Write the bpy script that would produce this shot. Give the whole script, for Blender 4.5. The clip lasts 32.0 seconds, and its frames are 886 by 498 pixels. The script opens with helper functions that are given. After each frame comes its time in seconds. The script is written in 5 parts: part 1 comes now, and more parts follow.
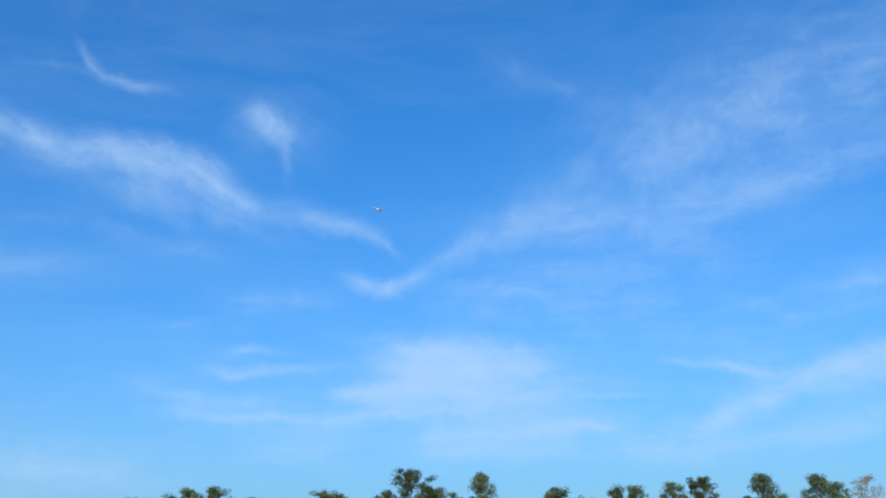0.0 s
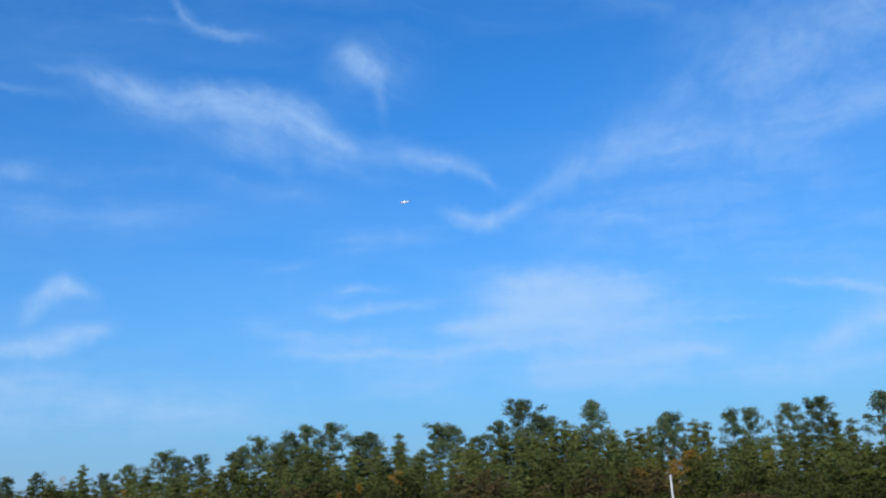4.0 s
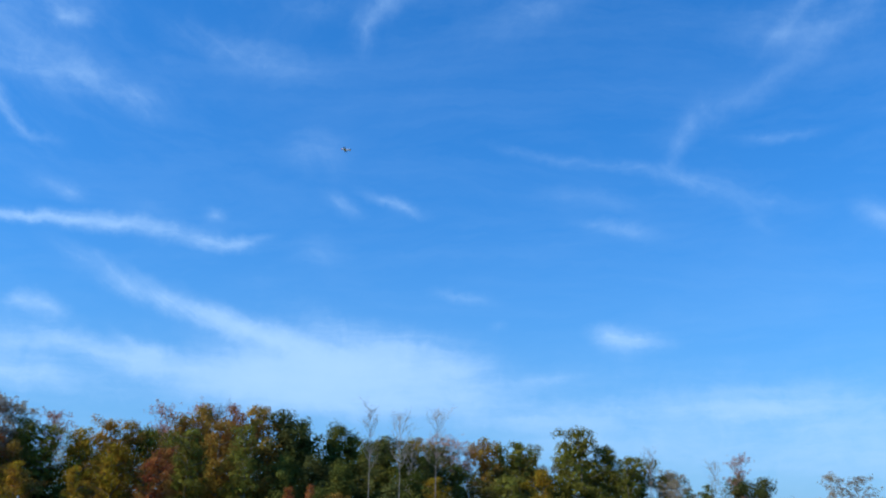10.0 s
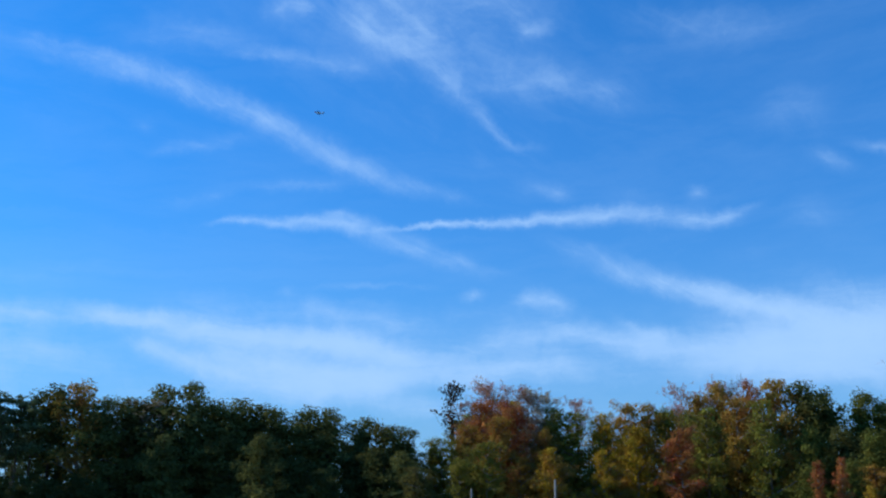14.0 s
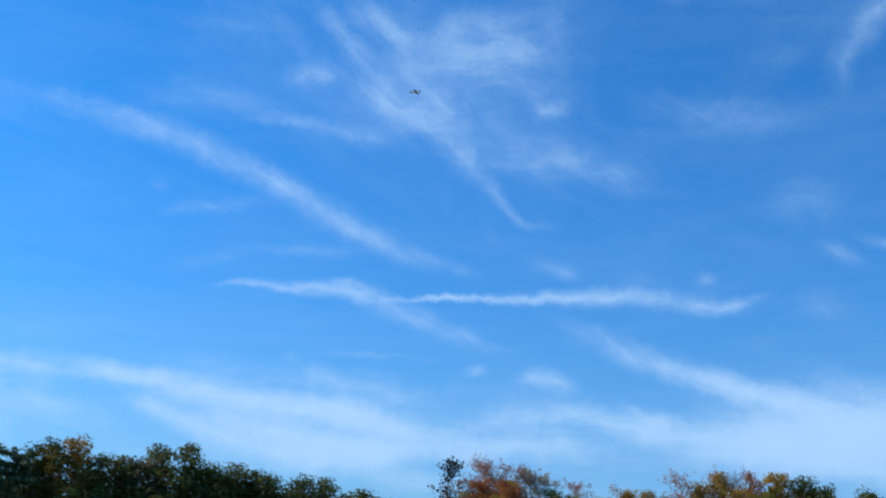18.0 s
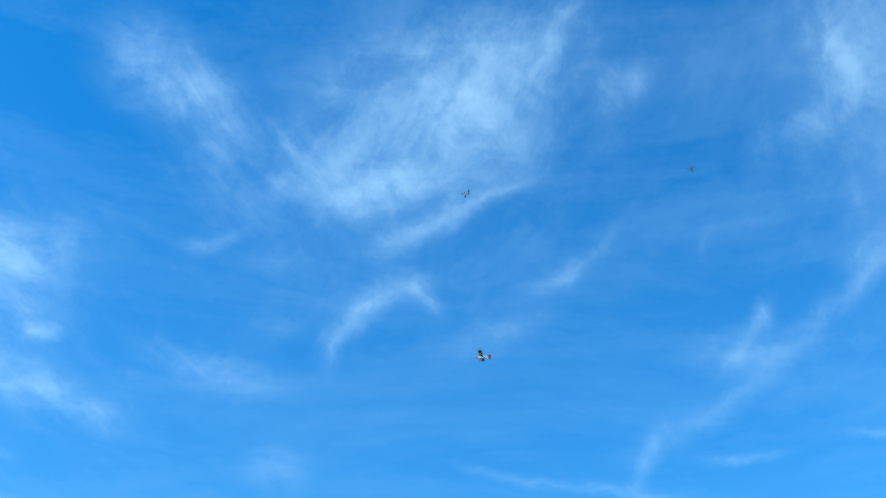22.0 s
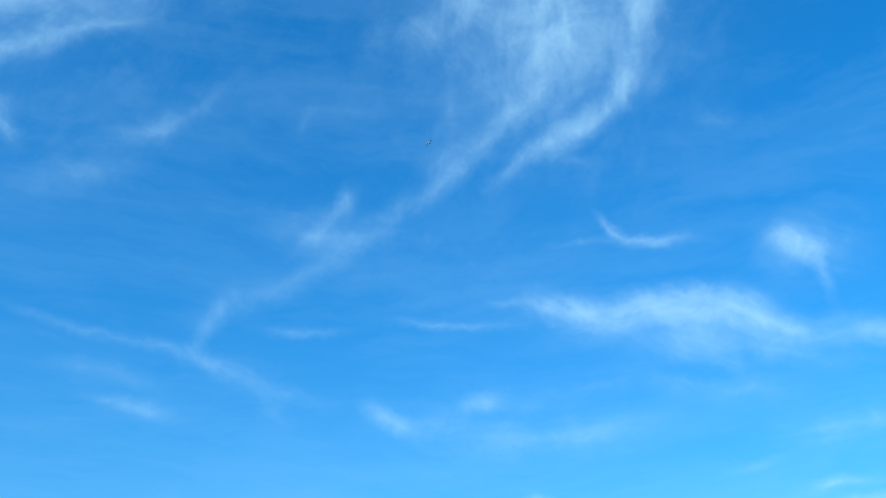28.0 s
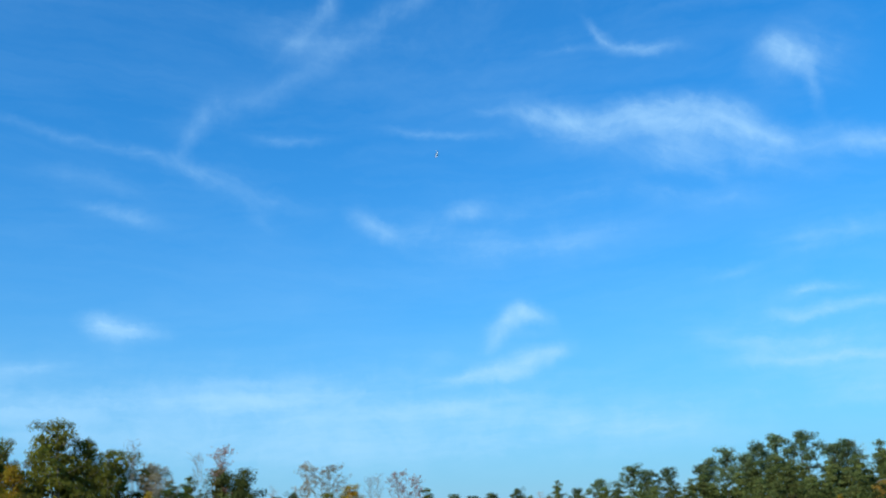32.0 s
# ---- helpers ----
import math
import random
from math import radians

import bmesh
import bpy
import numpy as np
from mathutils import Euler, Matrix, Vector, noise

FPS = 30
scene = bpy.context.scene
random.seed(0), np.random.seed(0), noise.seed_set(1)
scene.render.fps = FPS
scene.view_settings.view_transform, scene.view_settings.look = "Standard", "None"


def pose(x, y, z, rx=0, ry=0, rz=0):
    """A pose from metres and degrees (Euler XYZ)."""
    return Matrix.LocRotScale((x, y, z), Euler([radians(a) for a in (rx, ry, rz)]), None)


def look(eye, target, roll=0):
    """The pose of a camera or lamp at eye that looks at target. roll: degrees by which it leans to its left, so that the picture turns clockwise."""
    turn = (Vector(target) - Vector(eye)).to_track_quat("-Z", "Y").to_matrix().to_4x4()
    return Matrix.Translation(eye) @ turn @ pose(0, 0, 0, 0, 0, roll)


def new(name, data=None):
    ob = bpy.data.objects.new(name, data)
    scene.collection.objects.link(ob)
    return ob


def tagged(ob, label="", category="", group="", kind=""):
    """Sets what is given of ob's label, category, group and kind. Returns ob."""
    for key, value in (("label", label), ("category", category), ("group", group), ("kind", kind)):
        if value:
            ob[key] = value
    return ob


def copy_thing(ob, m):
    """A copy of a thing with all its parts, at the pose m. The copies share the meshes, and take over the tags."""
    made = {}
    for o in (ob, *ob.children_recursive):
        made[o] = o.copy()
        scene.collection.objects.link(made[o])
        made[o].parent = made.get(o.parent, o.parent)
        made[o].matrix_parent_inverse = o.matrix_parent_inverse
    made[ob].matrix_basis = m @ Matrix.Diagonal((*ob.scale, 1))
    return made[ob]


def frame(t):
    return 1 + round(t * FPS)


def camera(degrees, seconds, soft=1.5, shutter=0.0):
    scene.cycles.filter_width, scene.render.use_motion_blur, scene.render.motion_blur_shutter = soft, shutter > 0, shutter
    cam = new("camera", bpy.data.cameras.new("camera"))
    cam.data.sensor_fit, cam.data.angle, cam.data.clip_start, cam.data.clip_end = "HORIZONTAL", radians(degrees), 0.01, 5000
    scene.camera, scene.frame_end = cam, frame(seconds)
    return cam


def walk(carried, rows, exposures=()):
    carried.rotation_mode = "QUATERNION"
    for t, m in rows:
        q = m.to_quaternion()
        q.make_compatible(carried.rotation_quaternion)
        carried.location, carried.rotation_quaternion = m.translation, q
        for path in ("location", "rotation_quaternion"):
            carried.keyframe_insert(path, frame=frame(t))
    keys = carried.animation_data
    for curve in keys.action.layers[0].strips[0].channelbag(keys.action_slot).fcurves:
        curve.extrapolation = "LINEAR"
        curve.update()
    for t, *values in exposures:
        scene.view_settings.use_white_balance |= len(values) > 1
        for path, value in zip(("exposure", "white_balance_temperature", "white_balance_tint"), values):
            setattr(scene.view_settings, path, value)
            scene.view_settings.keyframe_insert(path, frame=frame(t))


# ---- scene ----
EYE = 1.65

# camera: held by someone who stands on a flying field and turns on the spot
cam = camera(47.4, 32.0, soft=2.2, shutter=0.08)
walk(cam, [
    (0, pose(0, 0, EYE, 107.89, 1.26, 0.41)),
    (0.5, pose(0, 0, EYE, 107.04, 1.64, -2.64)),
    (1, pose(0, 0, EYE, 106.78, 1.73, -4.04)),
    (1.5, pose(0, 0, EYE, 106.49, 1.46, -5.81)),
    (2, pose(0, 0, EYE, 105.68, 1.47, -5.49)),
    (2.5, pose(0, 0, EYE, 105.34, 1.97, -3.81)),
    (4.5, pose(0, 0, EYE, 104.22, 3.36, 10.48)),
    (5, pose(0, 0, EYE, 104.75, 4.24, 14.37)),
    (5.5, pose(0, 0, EYE, 105.05, 3.86, 19.99)),
    (6, pose(0, 0, EYE, 104.85, 3.26, 23.54)),
    (6.5, pose(0, 0, EYE, 104.86, 2.72, 27.17)),
    (7, pose(0, 0, EYE, 105.25, 2.08, 32.73)),
    (7.5, pose(0, 0, EYE, 105.64, 1.31, 37.21)),
    (8, pose(0, 0, EYE, 105.72, 1.09, 41.87)),
    (8.5, pose(0, 0, EYE, 106.00, -0.22, 45.73)),
    (9, pose(0, 0, EYE, 106.18, -1.37, 49.61)),
    (9.5, pose(0, 0, EYE, 107.27, -1.27, 54.43)),
    (10, pose(0, 0, EYE, 107.08, -0.79, 60.22)),
    (10.5, pose(0, 0, EYE, 106.81, 0.00, 63.51)),
    (11, pose(0, 0, EYE, 105.87, 1.94, 66.81)),
    (11.5, pose(0, 0, EYE, 106.33, 0.63, 73.34)),
    (12, pose(0, 0, EYE, 105.63, 0.36, 77.08)),
    (12.5, pose(0, 0, EYE, 105.40, 0.25, 79.31)),
    (13, pose(0, 0, EYE, 105.51, 1.07, 82.42)),
    (13.5, pose(0, 0, EYE, 105.39, 0.63, 85.71)),
    (14, pose(0, 0, EYE, 105.66, -0.21, 88.71)),
    (14.5, pose(0, 0, EYE, 105.46, -1.50, 90.40)),
    (15, pose(0, 0, EYE, 106.20, -3.03, 91.52)),
    (15.5, pose(0, 0, EYE, 109.98, -1.27, 93.99)),
    (17.5, pose(0, 0, EYE, 110.95, -4.10, 92.13)),
    (18, pose(0, 0, EYE, 109.83, -3.26, 88.20)),
    (18.5, pose(0, 0, EYE, 108.78, -1.95, 84.85)),
    (19, pose(0, 0, EYE, 110.45, -2.16, 80.06)),
    (19.5, pose(0, 0, EYE, 109.70, -1.25, 74.48)),
    (20, pose(0, 0, EYE, 110.02, -0.75, 70.12)),
    (20.5, pose(0, 0, EYE, 109.57, -0.07, 66.75)),
    (21, pose(0, 0, EYE, 113.02, -0.10, 63.30)),
    (21.5, pose(0, 0, EYE, 120.40, 0.05, 60.75)),
    (22, pose(0, 0, EYE, 125.01, -0.43, 58.13)),
    (22.5, pose(0, 0, EYE, 125.30, 0.15, 54.78)),
    (23, pose(0, 0, EYE, 124.28, 1.22, 50.53)),
    (23.5, pose(0, 0, EYE, 123.64, 0.71, 47.29)),
    (24, pose(0, 0, EYE, 123.60, -0.06, 43.42)),
    (24.5, pose(0, 0, EYE, 124.26, 0.40, 44.03)),
    (25, pose(0, 0, EYE, 124.44, 1.16, 40.78)),
    (25.5, pose(0, 0, EYE, 122.66, 1.38, 38.86)),
    (26, pose(0, 0, EYE, 120.95, 2.31, 37.33)),
    (26.5, pose(0, 0, EYE, 119.78, 2.99, 36.34)),
    (28.5, pose(0, 0, EYE, 116.60, 2.44, 32.12)),
    (29, pose(0, 0, EYE, 116.23, 2.96, 31.25)),
    (29.5, pose(0, 0, EYE, 115.28, 3.29, 30.86)),
    (30, pose(0, 0, EYE, 115.50, 3.06, 30.44)),
    (30.5, pose(0, 0, EYE, 113.70, 3.46, 29.85)),
    (31, pose(0, 0, EYE, 112.14, 3.35, 30.04)),
    (31.5, pose(0, 0, EYE, 109.14, 2.63, 31.18)),
    (32, pose(0, 0, EYE, 106.20, 2.60, 32.32)),
], exposures=[
    (0, -0.15, 6750, 8), (1, -0.38, 6550, 10), (2, -0.45, 6500, 11), (4.5, -0.22, 6400, 10), (7, -0.14, 6350, 10), (8, -0.07, 6350, 9), (10, -0.05, 6250, 8),
    (12, -0.14, 6150, 9), (13.5, -0.18, 6150, 9), (15, -0.13, 6250, 10), (18, -0.10, 6550, 7), (20, 0.03, 6600, 2), (21, -0.05, 6500, 1), (22, 0.34, 6550, -9), (26, 0.29, 6550, -13),
    (29, 0.12, 6400, -9), (30.5, 0.0, 6350, -4), (31, -0.04, 6400, -4), (32, 0.02, 6450, -5)])

# ---- light: clear autumn sky with high cirrus, sun behind the camera's left shoulder ----
SUN_AZ, SUN_EL = 166.0, 34.0          # degrees to the left of +y, and above the horizon


def unit(az, el):
    """The direction at az degrees to the left of +y and el degrees up."""
    a, e = radians(az), radians(el)
    return Vector((-math.sin(a) * math.cos(e), math.cos(a) * math.cos(e), math.sin(e)))


sun_data = bpy.data.lights.new("sun", "SUN")
sun_data.energy, sun_data.angle, sun_data.color = 5.0, radians(0.6), (1.0, 0.93, 0.82)
sun = new("sun", sun_data)
sun.matrix_basis = look(unit(SUN_AZ, SUN_EL) * 50, (0, 0, 0))

world = bpy.data.worlds.new("sky")
world.use_nodes = True
scene.world = world
wt = world.node_tree
wt.nodes.clear()


def wmath(op, a, b=None, c=None, clamp=False):
    n = wt.nodes.new("ShaderNodeMath")
    n.operation, n.use_clamp = op, clamp
    for i, v in enumerate((a, b, c)):
        if v is None:
            continue
        if isinstance(v, (int, float)):
            n.inputs[i].default_value = v
        else:
            wt.links.new(v, n.inputs[i])
    return n.outputs[0]


def wvec(op, a, b):
    n = wt.nodes.new("ShaderNodeVectorMath")
    n.operation = op
    for i, v in enumerate((a, b)):
        if isinstance(v, tuple):
            n.inputs[i].default_value = v
        else:
            wt.links.new(v, n.inputs[i])
    return n.outputs[0]


def wnoise(vec, scale, detail, rough, warp=0.0):
    n = wt.nodes.new("ShaderNodeTexNoise")
    wt.links.new(vec, n.inputs["Vector"])
    n.inputs["Scale"].default_value, n.inputs["Detail"].default_value = scale, detail
    n.inputs["Roughness"].default_value, n.inputs["Distortion"].default_value = rough, warp
    return n


sky_dir = wt.nodes.new("ShaderNodeTexCoord").outputs["Generated"]
ragged = wvec("MULTIPLY", wvec("SUBTRACT", wnoise(sky_dir, 9.0, 2.0, 0.5).outputs["Color"], (0.5, 0.5, 0.5)), (0.009, 0.009, 0.009))
fine = wvec("MULTIPLY", wvec("SUBTRACT", wnoise(sky_dir, 26.0, 5.0, 0.68).outputs["Color"], (0.5, 0.5, 0.5)), (0.018, 0.018, 0.018))
drift = wvec("ADD", sky_dir, wvec("ADD", ragged, fine))
cirrus = {}                            # cloud so far, by the run of its fibres


def lens(az, el, tilt, half_length, half_width, strength):
    """One soft lens of ice cloud at that place in the sky, tilted from the level."""
    c = unit(az, el)
    side = Vector((math.cos(radians(az)), math.sin(radians(az)), 0))
    up = side.cross(c)
    k, s = math.cos(radians(tilt)), math.sin(radians(tilt))
    u, v = side * k + up * s, up * k - side * s
    n = wt.nodes.new("ShaderNodeTexGradient")
    n.gradient_type = "QUADRATIC_SPHERE"
    tm = n.texture_mapping
    tm.vector_type, tm.translation = "TEXTURE", c
    tm.rotation = Matrix((u, v, u.cross(v))).transposed().to_euler()
    tm.scale = (radians(half_length), radians(half_width), 1.0)
    wt.links.new(drift, n.inputs[0])
    run = min((0, -28, 34, 72), key=lambda r: min(abs(tilt - r), abs(tilt + 180 - r), abs(tilt - 180 - r)))
    cirrus[run] = wmath("MULTIPLY_ADD", n.outputs["Fac"], strength, cirrus.get(run, 0.0))


def wisp(*nodes):
    """A wisp of cirrus along nodes of (bearing, height, half width, thickness of the ice), as a chain of lenses."""
    if len(nodes) == 1:
        az, el, wide, thick = nodes[0]
        lens(az, el, 0, 3.6 * wide, 2.5 * wide, 1.2 * thick)
    for (a0, e0, w0, s0), (a1, e1, w1, s1) in zip(nodes, nodes[1:]):
        run, rise = (a0 - a1) * math.cos(radians((e0 + e1) / 2)), e1 - e0
        span, wide = math.hypot(run, rise), (w0 + w1) / 2
        pieces = 2 if span > 9 * wide and max(s0, s1) > 1.6 * min(s0, s1) else 1
        for i in range(pieces):
            t = (i + 0.5) / pieces
            w = w0 + (w1 - w0) * t
            lens(a0 + (a1 - a0) * t, e0 + (e1 - e0) * t, math.degrees(math.atan2(rise, run)),
                 max(1.6 * span / pieces, 2.2 * w), (2.3 if w < 0.3 else 2.6 if w < 0.6 else 2.1) * w, (s0 + (s1 - s0) * t) * 0.9)


# thin curl and bright knot
wisp((21.9, 28.1, 0.21, 0.24), (21.3, 27.3, 0.24, 0.32), (20.3, 26.5, 0.27, 0.37), (18.6, 26.2, 0.27, 0.35), (16.7, 26.2, 0.21, 0.24))
wisp((24.3, 26.7, 0.18, 0.15), (21.7, 26.8, 0.21, 0.19))
wisp((11.4, 25.6, 0.39, 0.36), (10.7, 25.1, 0.54, 0.57), (10.0, 24.5, 0.51, 0.57), (9.6, 23.8, 0.33, 0.29))
wisp((9.6, 23.8, 0.33, 0.35), (9.4, 22.2, 0.24, 0.22))
wisp((12.0, 24.4, 0.85, 0.12), (10.4, 25.0, 1.81, 0.28), (7.7, 24.0, 1.36, 0.17))
wisp((41.6, 28.1, 0.76, 0.12), (38.6, 28.0, 1.21, 0.16))
# long bright bank
wisp((28.8, 23.7, 0.18, 0.17), (26.8, 23.6, 0.33, 0.34), (24.4, 23.0, 0.54, 0.52), (22.3, 22.5, 0.79, 0.78))
wisp((22.3, 22.6, 0.67, 0.44), (20.2, 22.6, 0.85, 0.57), (18.2, 22.5, 0.97, 0.69), (16.2, 22.1, 1.03, 0.73), (14.2, 21.5, 1.03, 0.69), (12.4, 20.6, 0.85, 0.61), (11.2, 20.0, 0.51, 0.37))
wisp((19.5, 23.3, 0.36, 0.22), (16.8, 23.1, 0.42, 0.26), (14.1, 22.3, 0.42, 0.26))
wisp((11.0, 20.1, 0.60, 0.31), (8.8, 19.9, 0.51, 0.35), (6.9, 19.4, 0.51, 0.40), (5.0, 19.1, 0.45, 0.40), (3.8, 18.6, 0.33, 0.29), (2.8, 17.7, 0.15, 0.13))
wisp((18.6, 21.1, 0.73, 0.23), (17.2, 20.3, 0.67, 0.23), (15.6, 19.3, 0.54, 0.13), (14.8, 18.7, 0.36, 0.06))
wisp((25.1, 22.2, 0.79, 0.13), (21.0, 21.3, 0.91, 0.15), (16.4, 20.2, 0.91, 0.17), (12.4, 19.3, 0.79, 0.13))
wisp((13.1, 19.5, 0.73, 0.19), (10.5, 18.7, 0.67, 0.14), (8.6, 18.2, 0.54, 0.07))
wisp((33.9, 23.0, 0.18, 0.15), (31.2, 22.6, 0.21, 0.22), (28.2, 22.5, 0.21, 0.17))
wisp((25.4, 22.4, 0.18, 0.17))
wisp((30.5, 24.4, 0.36, 0.06), (24.3, 24.2, 0.42, 0.09))
wisp((25.3, 18.5, 0.91, 0.07), (20.2, 18.9, 0.79, 0.11), (16.6, 17.8, 0.60, 0.14), (13.3, 17.5, 0.42, 0.12))
# small wisps under the bank
wisp((36.4, 18.0, 0.33, 0.22), (35.2, 17.5, 0.45, 0.30), (34.0, 16.7, 0.30, 0.13))
wisp((31.0, 18.2, 0.36, 0.20), (30.1, 18.2, 0.39, 0.37), (29.3, 18.2, 0.27, 0.17))
wisp((34.3, 17.4, 0.48, 0.09), (30.0, 16.6, 0.54, 0.12), (25.4, 16.1, 0.54, 0.12), (22.0, 16.6, 0.36, 0.12), (20.0, 16.6, 0.24, 0.15))
wisp((30.1, 15.8, 0.36, 0.06), (25.4, 15.7, 0.30, 0.08), (22.4, 15.9, 0.24, 0.06))
wisp((29.0, 10.7, 0.36, 0.27), (28.2, 11.8, 0.45, 0.60), (27.5, 12.5, 0.51, 1.13), (26.7, 12.4, 0.42, 0.85), (25.8, 11.9, 0.24, 0.25))
wisp((28.6, 11.3, 0.76, 0.14), (25.6, 11.2, 0.91, 0.07))
wisp((31.8, 8.7, 0.18, 0.18), (29.6, 8.9, 0.39, 0.71), (27.7, 9.3, 0.51, 1.13), (26.2, 9.7, 0.45, 0.91), (25.0, 10.1, 0.24, 0.32))
wisp((34.0, 10.0, 0.42, 0.07), (30.2, 10.4, 0.60, 0.11))
wisp((32.5, 7.3, 0.36, 0.26), (30.3, 7.3, 0.42, 0.49), (28.1, 7.7, 0.30, 0.26))
wisp((46.8, 7.6, 0.67, 0.35), (42.7, 7.8, 0.73, 0.38), (38.3, 8.1, 0.67, 0.35), (33.1, 7.4, 0.54, 0.26))
wisp((44.4, 8.9, 0.21, 0.13), (38.6, 9.0, 0.24, 0.17))
wisp((29.0, 6.4, 0.42, 0.26), (23.3, 6.1, 0.45, 0.26), (17.0, 5.1, 0.42, 0.18))
wisp((22.6, 6.7, 0.21, 0.17), (20.7, 6.8, 0.21, 0.20))
wisp((38.3, 6.0, 1.21, 0.33), (25.9, 5.3, 1.21, 0.33), (16.3, 6.2, 1.21, 0.18))
# veil over the open pines
wisp((5.3, 16.2, 0.30, 0.40), (3.8, 15.7, 0.39, 0.79), (2.8, 15.8, 0.36, 0.67), (0.9, 16.5, 0.27, 0.40))
wisp((0.5, 17.1, 0.48, 0.22), (-1.5, 18.0, 0.79, 0.30), (-3.8, 18.8, 1.03, 0.33), (-6.6, 19.4, 1.21, 0.41), (-9.3, 19.4, 1.21, 0.38), (-11.9, 18.7, 1.09, 0.21))
wisp((-6.6, 20.8, 0.73, 0.15), (-10.1, 21.9, 1.51, 0.21), (-13.5, 23.0, 2.12, 0.23), (-17.0, 24.3, 2.72, 0.26), (-22.1, 25.2, 3.33, 0.29), (-28.5, 25.3, 3.33, 0.26))
wisp((-12.6, 19.3, 1.21, 0.26), (-16.7, 19.6, 1.21, 0.32), (-20.0, 19.9, 1.03, 0.28), (-23.2, 20.6, 0.91, 0.28), (-26.4, 21.4, 0.79, 0.26), (-29.6, 22.2, 0.79, 0.19))
wisp((-13.1, 16.7, 0.91, 0.17), (-15.8, 16.7, 0.91, 0.15))
wisp((-0.5, 15.8, 0.42, 0.20), (-3.1, 15.6, 0.36, 0.25), (-5.1, 15.2, 0.30, 0.22), (-6.4, 15.1, 0.21, 0.12))
wisp((-1.1, 14.5, 0.54, 0.16), (-3.7, 14.1, 0.54, 0.15))
wisp((-6.8, 26.9, 0.60, 0.08), (-8.9, 26.1, 0.67, 0.13), (-11.3, 25.3, 0.73, 0.10))
wisp((-3.3, 28.1, 1.21, 0.13), (-6.1, 27.4, 1.21, 0.13))
wisp((12.9, 15.1, 0.73, 0.21), (9.8, 14.9, 0.85, 0.23), (7.3, 15.2, 0.73, 0.17))
wisp((16.3, 13.4, 0.27, 0.15), (14.3, 13.6, 0.24, 0.10))
wisp((-16.5, 13.8, 0.36, 0.12), (-18.3, 13.7, 0.30, 0.25), (-19.1, 12.9, 0.30, 0.18), (-20.2, 12.8, 0.24, 0.08))
wisp((-20.9, 13.9, 0.91, 0.15), (-25.6, 14.6, 1.21, 0.32), (-30.5, 15.2, 1.51, 0.38))
# low white bank over the open pines
wisp((12.4, 12.1, 0.24, 0.38), (10.9, 12.2, 0.27, 0.47), (9.4, 12.2, 0.24, 0.27))
wisp((13.2, 11.0, 0.24, 0.33), (11.7, 10.8, 0.30, 0.58), (9.6, 11.2, 0.27, 0.47), (7.2, 11.3, 0.27, 0.30))
wisp((3.7, 12.4, 0.54, 0.49), (1.5, 12.1, 0.79, 0.86), (-1.1, 12.3, 0.73, 0.71), (-4.4, 11.9, 0.60, 0.35))
wisp((3.4, 11.3, 0.73, 0.71), (0.2, 11.2, 0.91, 0.91), (-3.0, 11.0, 0.85, 0.71), (-6.3, 10.6, 0.60, 0.27))
wisp((6.2, 9.8, 0.27, 0.54), (4.6, 9.8, 0.30, 0.74), (2.7, 10.0, 0.48, 0.78), (0.2, 9.9, 0.73, 0.91), (-3.0, 9.5, 0.73, 0.75), (-5.9, 9.3, 0.60, 0.32))
wisp((15.4, 8.8, 0.36, 0.25), (13.0, 8.5, 0.24, 0.58), (10.4, 8.6, 0.21, 0.58), (7.4, 8.3, 0.24, 0.38), (4.9, 8.5, 0.36, 0.30))
wisp((17.4, 10.2, 0.30, 0.16), (15.1, 9.7, 0.42, 0.27), (12.5, 9.3, 0.42, 0.32), (9.5, 9.4, 0.42, 0.32))
wisp((4.3, 8.8, 0.54, 0.45), (1.5, 8.8, 0.54, 0.56), (-2.4, 8.7, 0.54, 0.49))
wisp((2.4, 7.3, 0.36, 0.38), (-0.4, 7.4, 0.36, 0.54), (-3.6, 7.5, 0.36, 0.51), (-7.2, 7.7, 0.24, 0.44), (-9.4, 7.6, 0.15, 0.25))
wisp((1.4, 6.5, 0.54, 0.35), (-3.0, 6.5, 0.54, 0.42), (-6.8, 6.5, 0.48, 0.35))
wisp((11.5, 6.4, 0.42, 0.32), (8.8, 6.5, 0.42, 0.39), (6.4, 6.4, 0.39, 0.39))
wisp((-9.2, 9.3, 0.15, 0.33), (-11.7, 9.2, 0.15, 0.30))
wisp((-12.8, 11.0, 0.21, 0.38), (-14.7, 10.7, 0.27, 0.58), (-16.9, 10.2, 0.30, 0.54), (-19.0, 9.8, 0.36, 0.41))
wisp((-12.5, 7.0, 0.48, 0.39), (-14.5, 7.4, 0.60, 0.56), (-16.4, 8.3, 0.67, 0.80), (-18.3, 8.8, 0.73, 0.75), (-20.5, 9.7, 0.73, 0.75), (-23.0, 10.4, 0.79, 0.71), (-26.0, 10.8, 0.85, 0.71), (-30.0, 11.1, 0.91, 0.66))
wisp((-8.7, 6.2, 0.73, 0.31), (-12.5, 6.1, 0.73, 0.38), (-17.2, 6.4, 0.79, 0.38), (-21.8, 7.0, 0.91, 0.42), (-26.3, 8.2, 1.09, 0.42))
wisp((-21.4, 9.2, 0.48, 0.35), (-25.0, 9.4, 0.48, 0.35), (-27.9, 9.6, 0.54, 0.35))
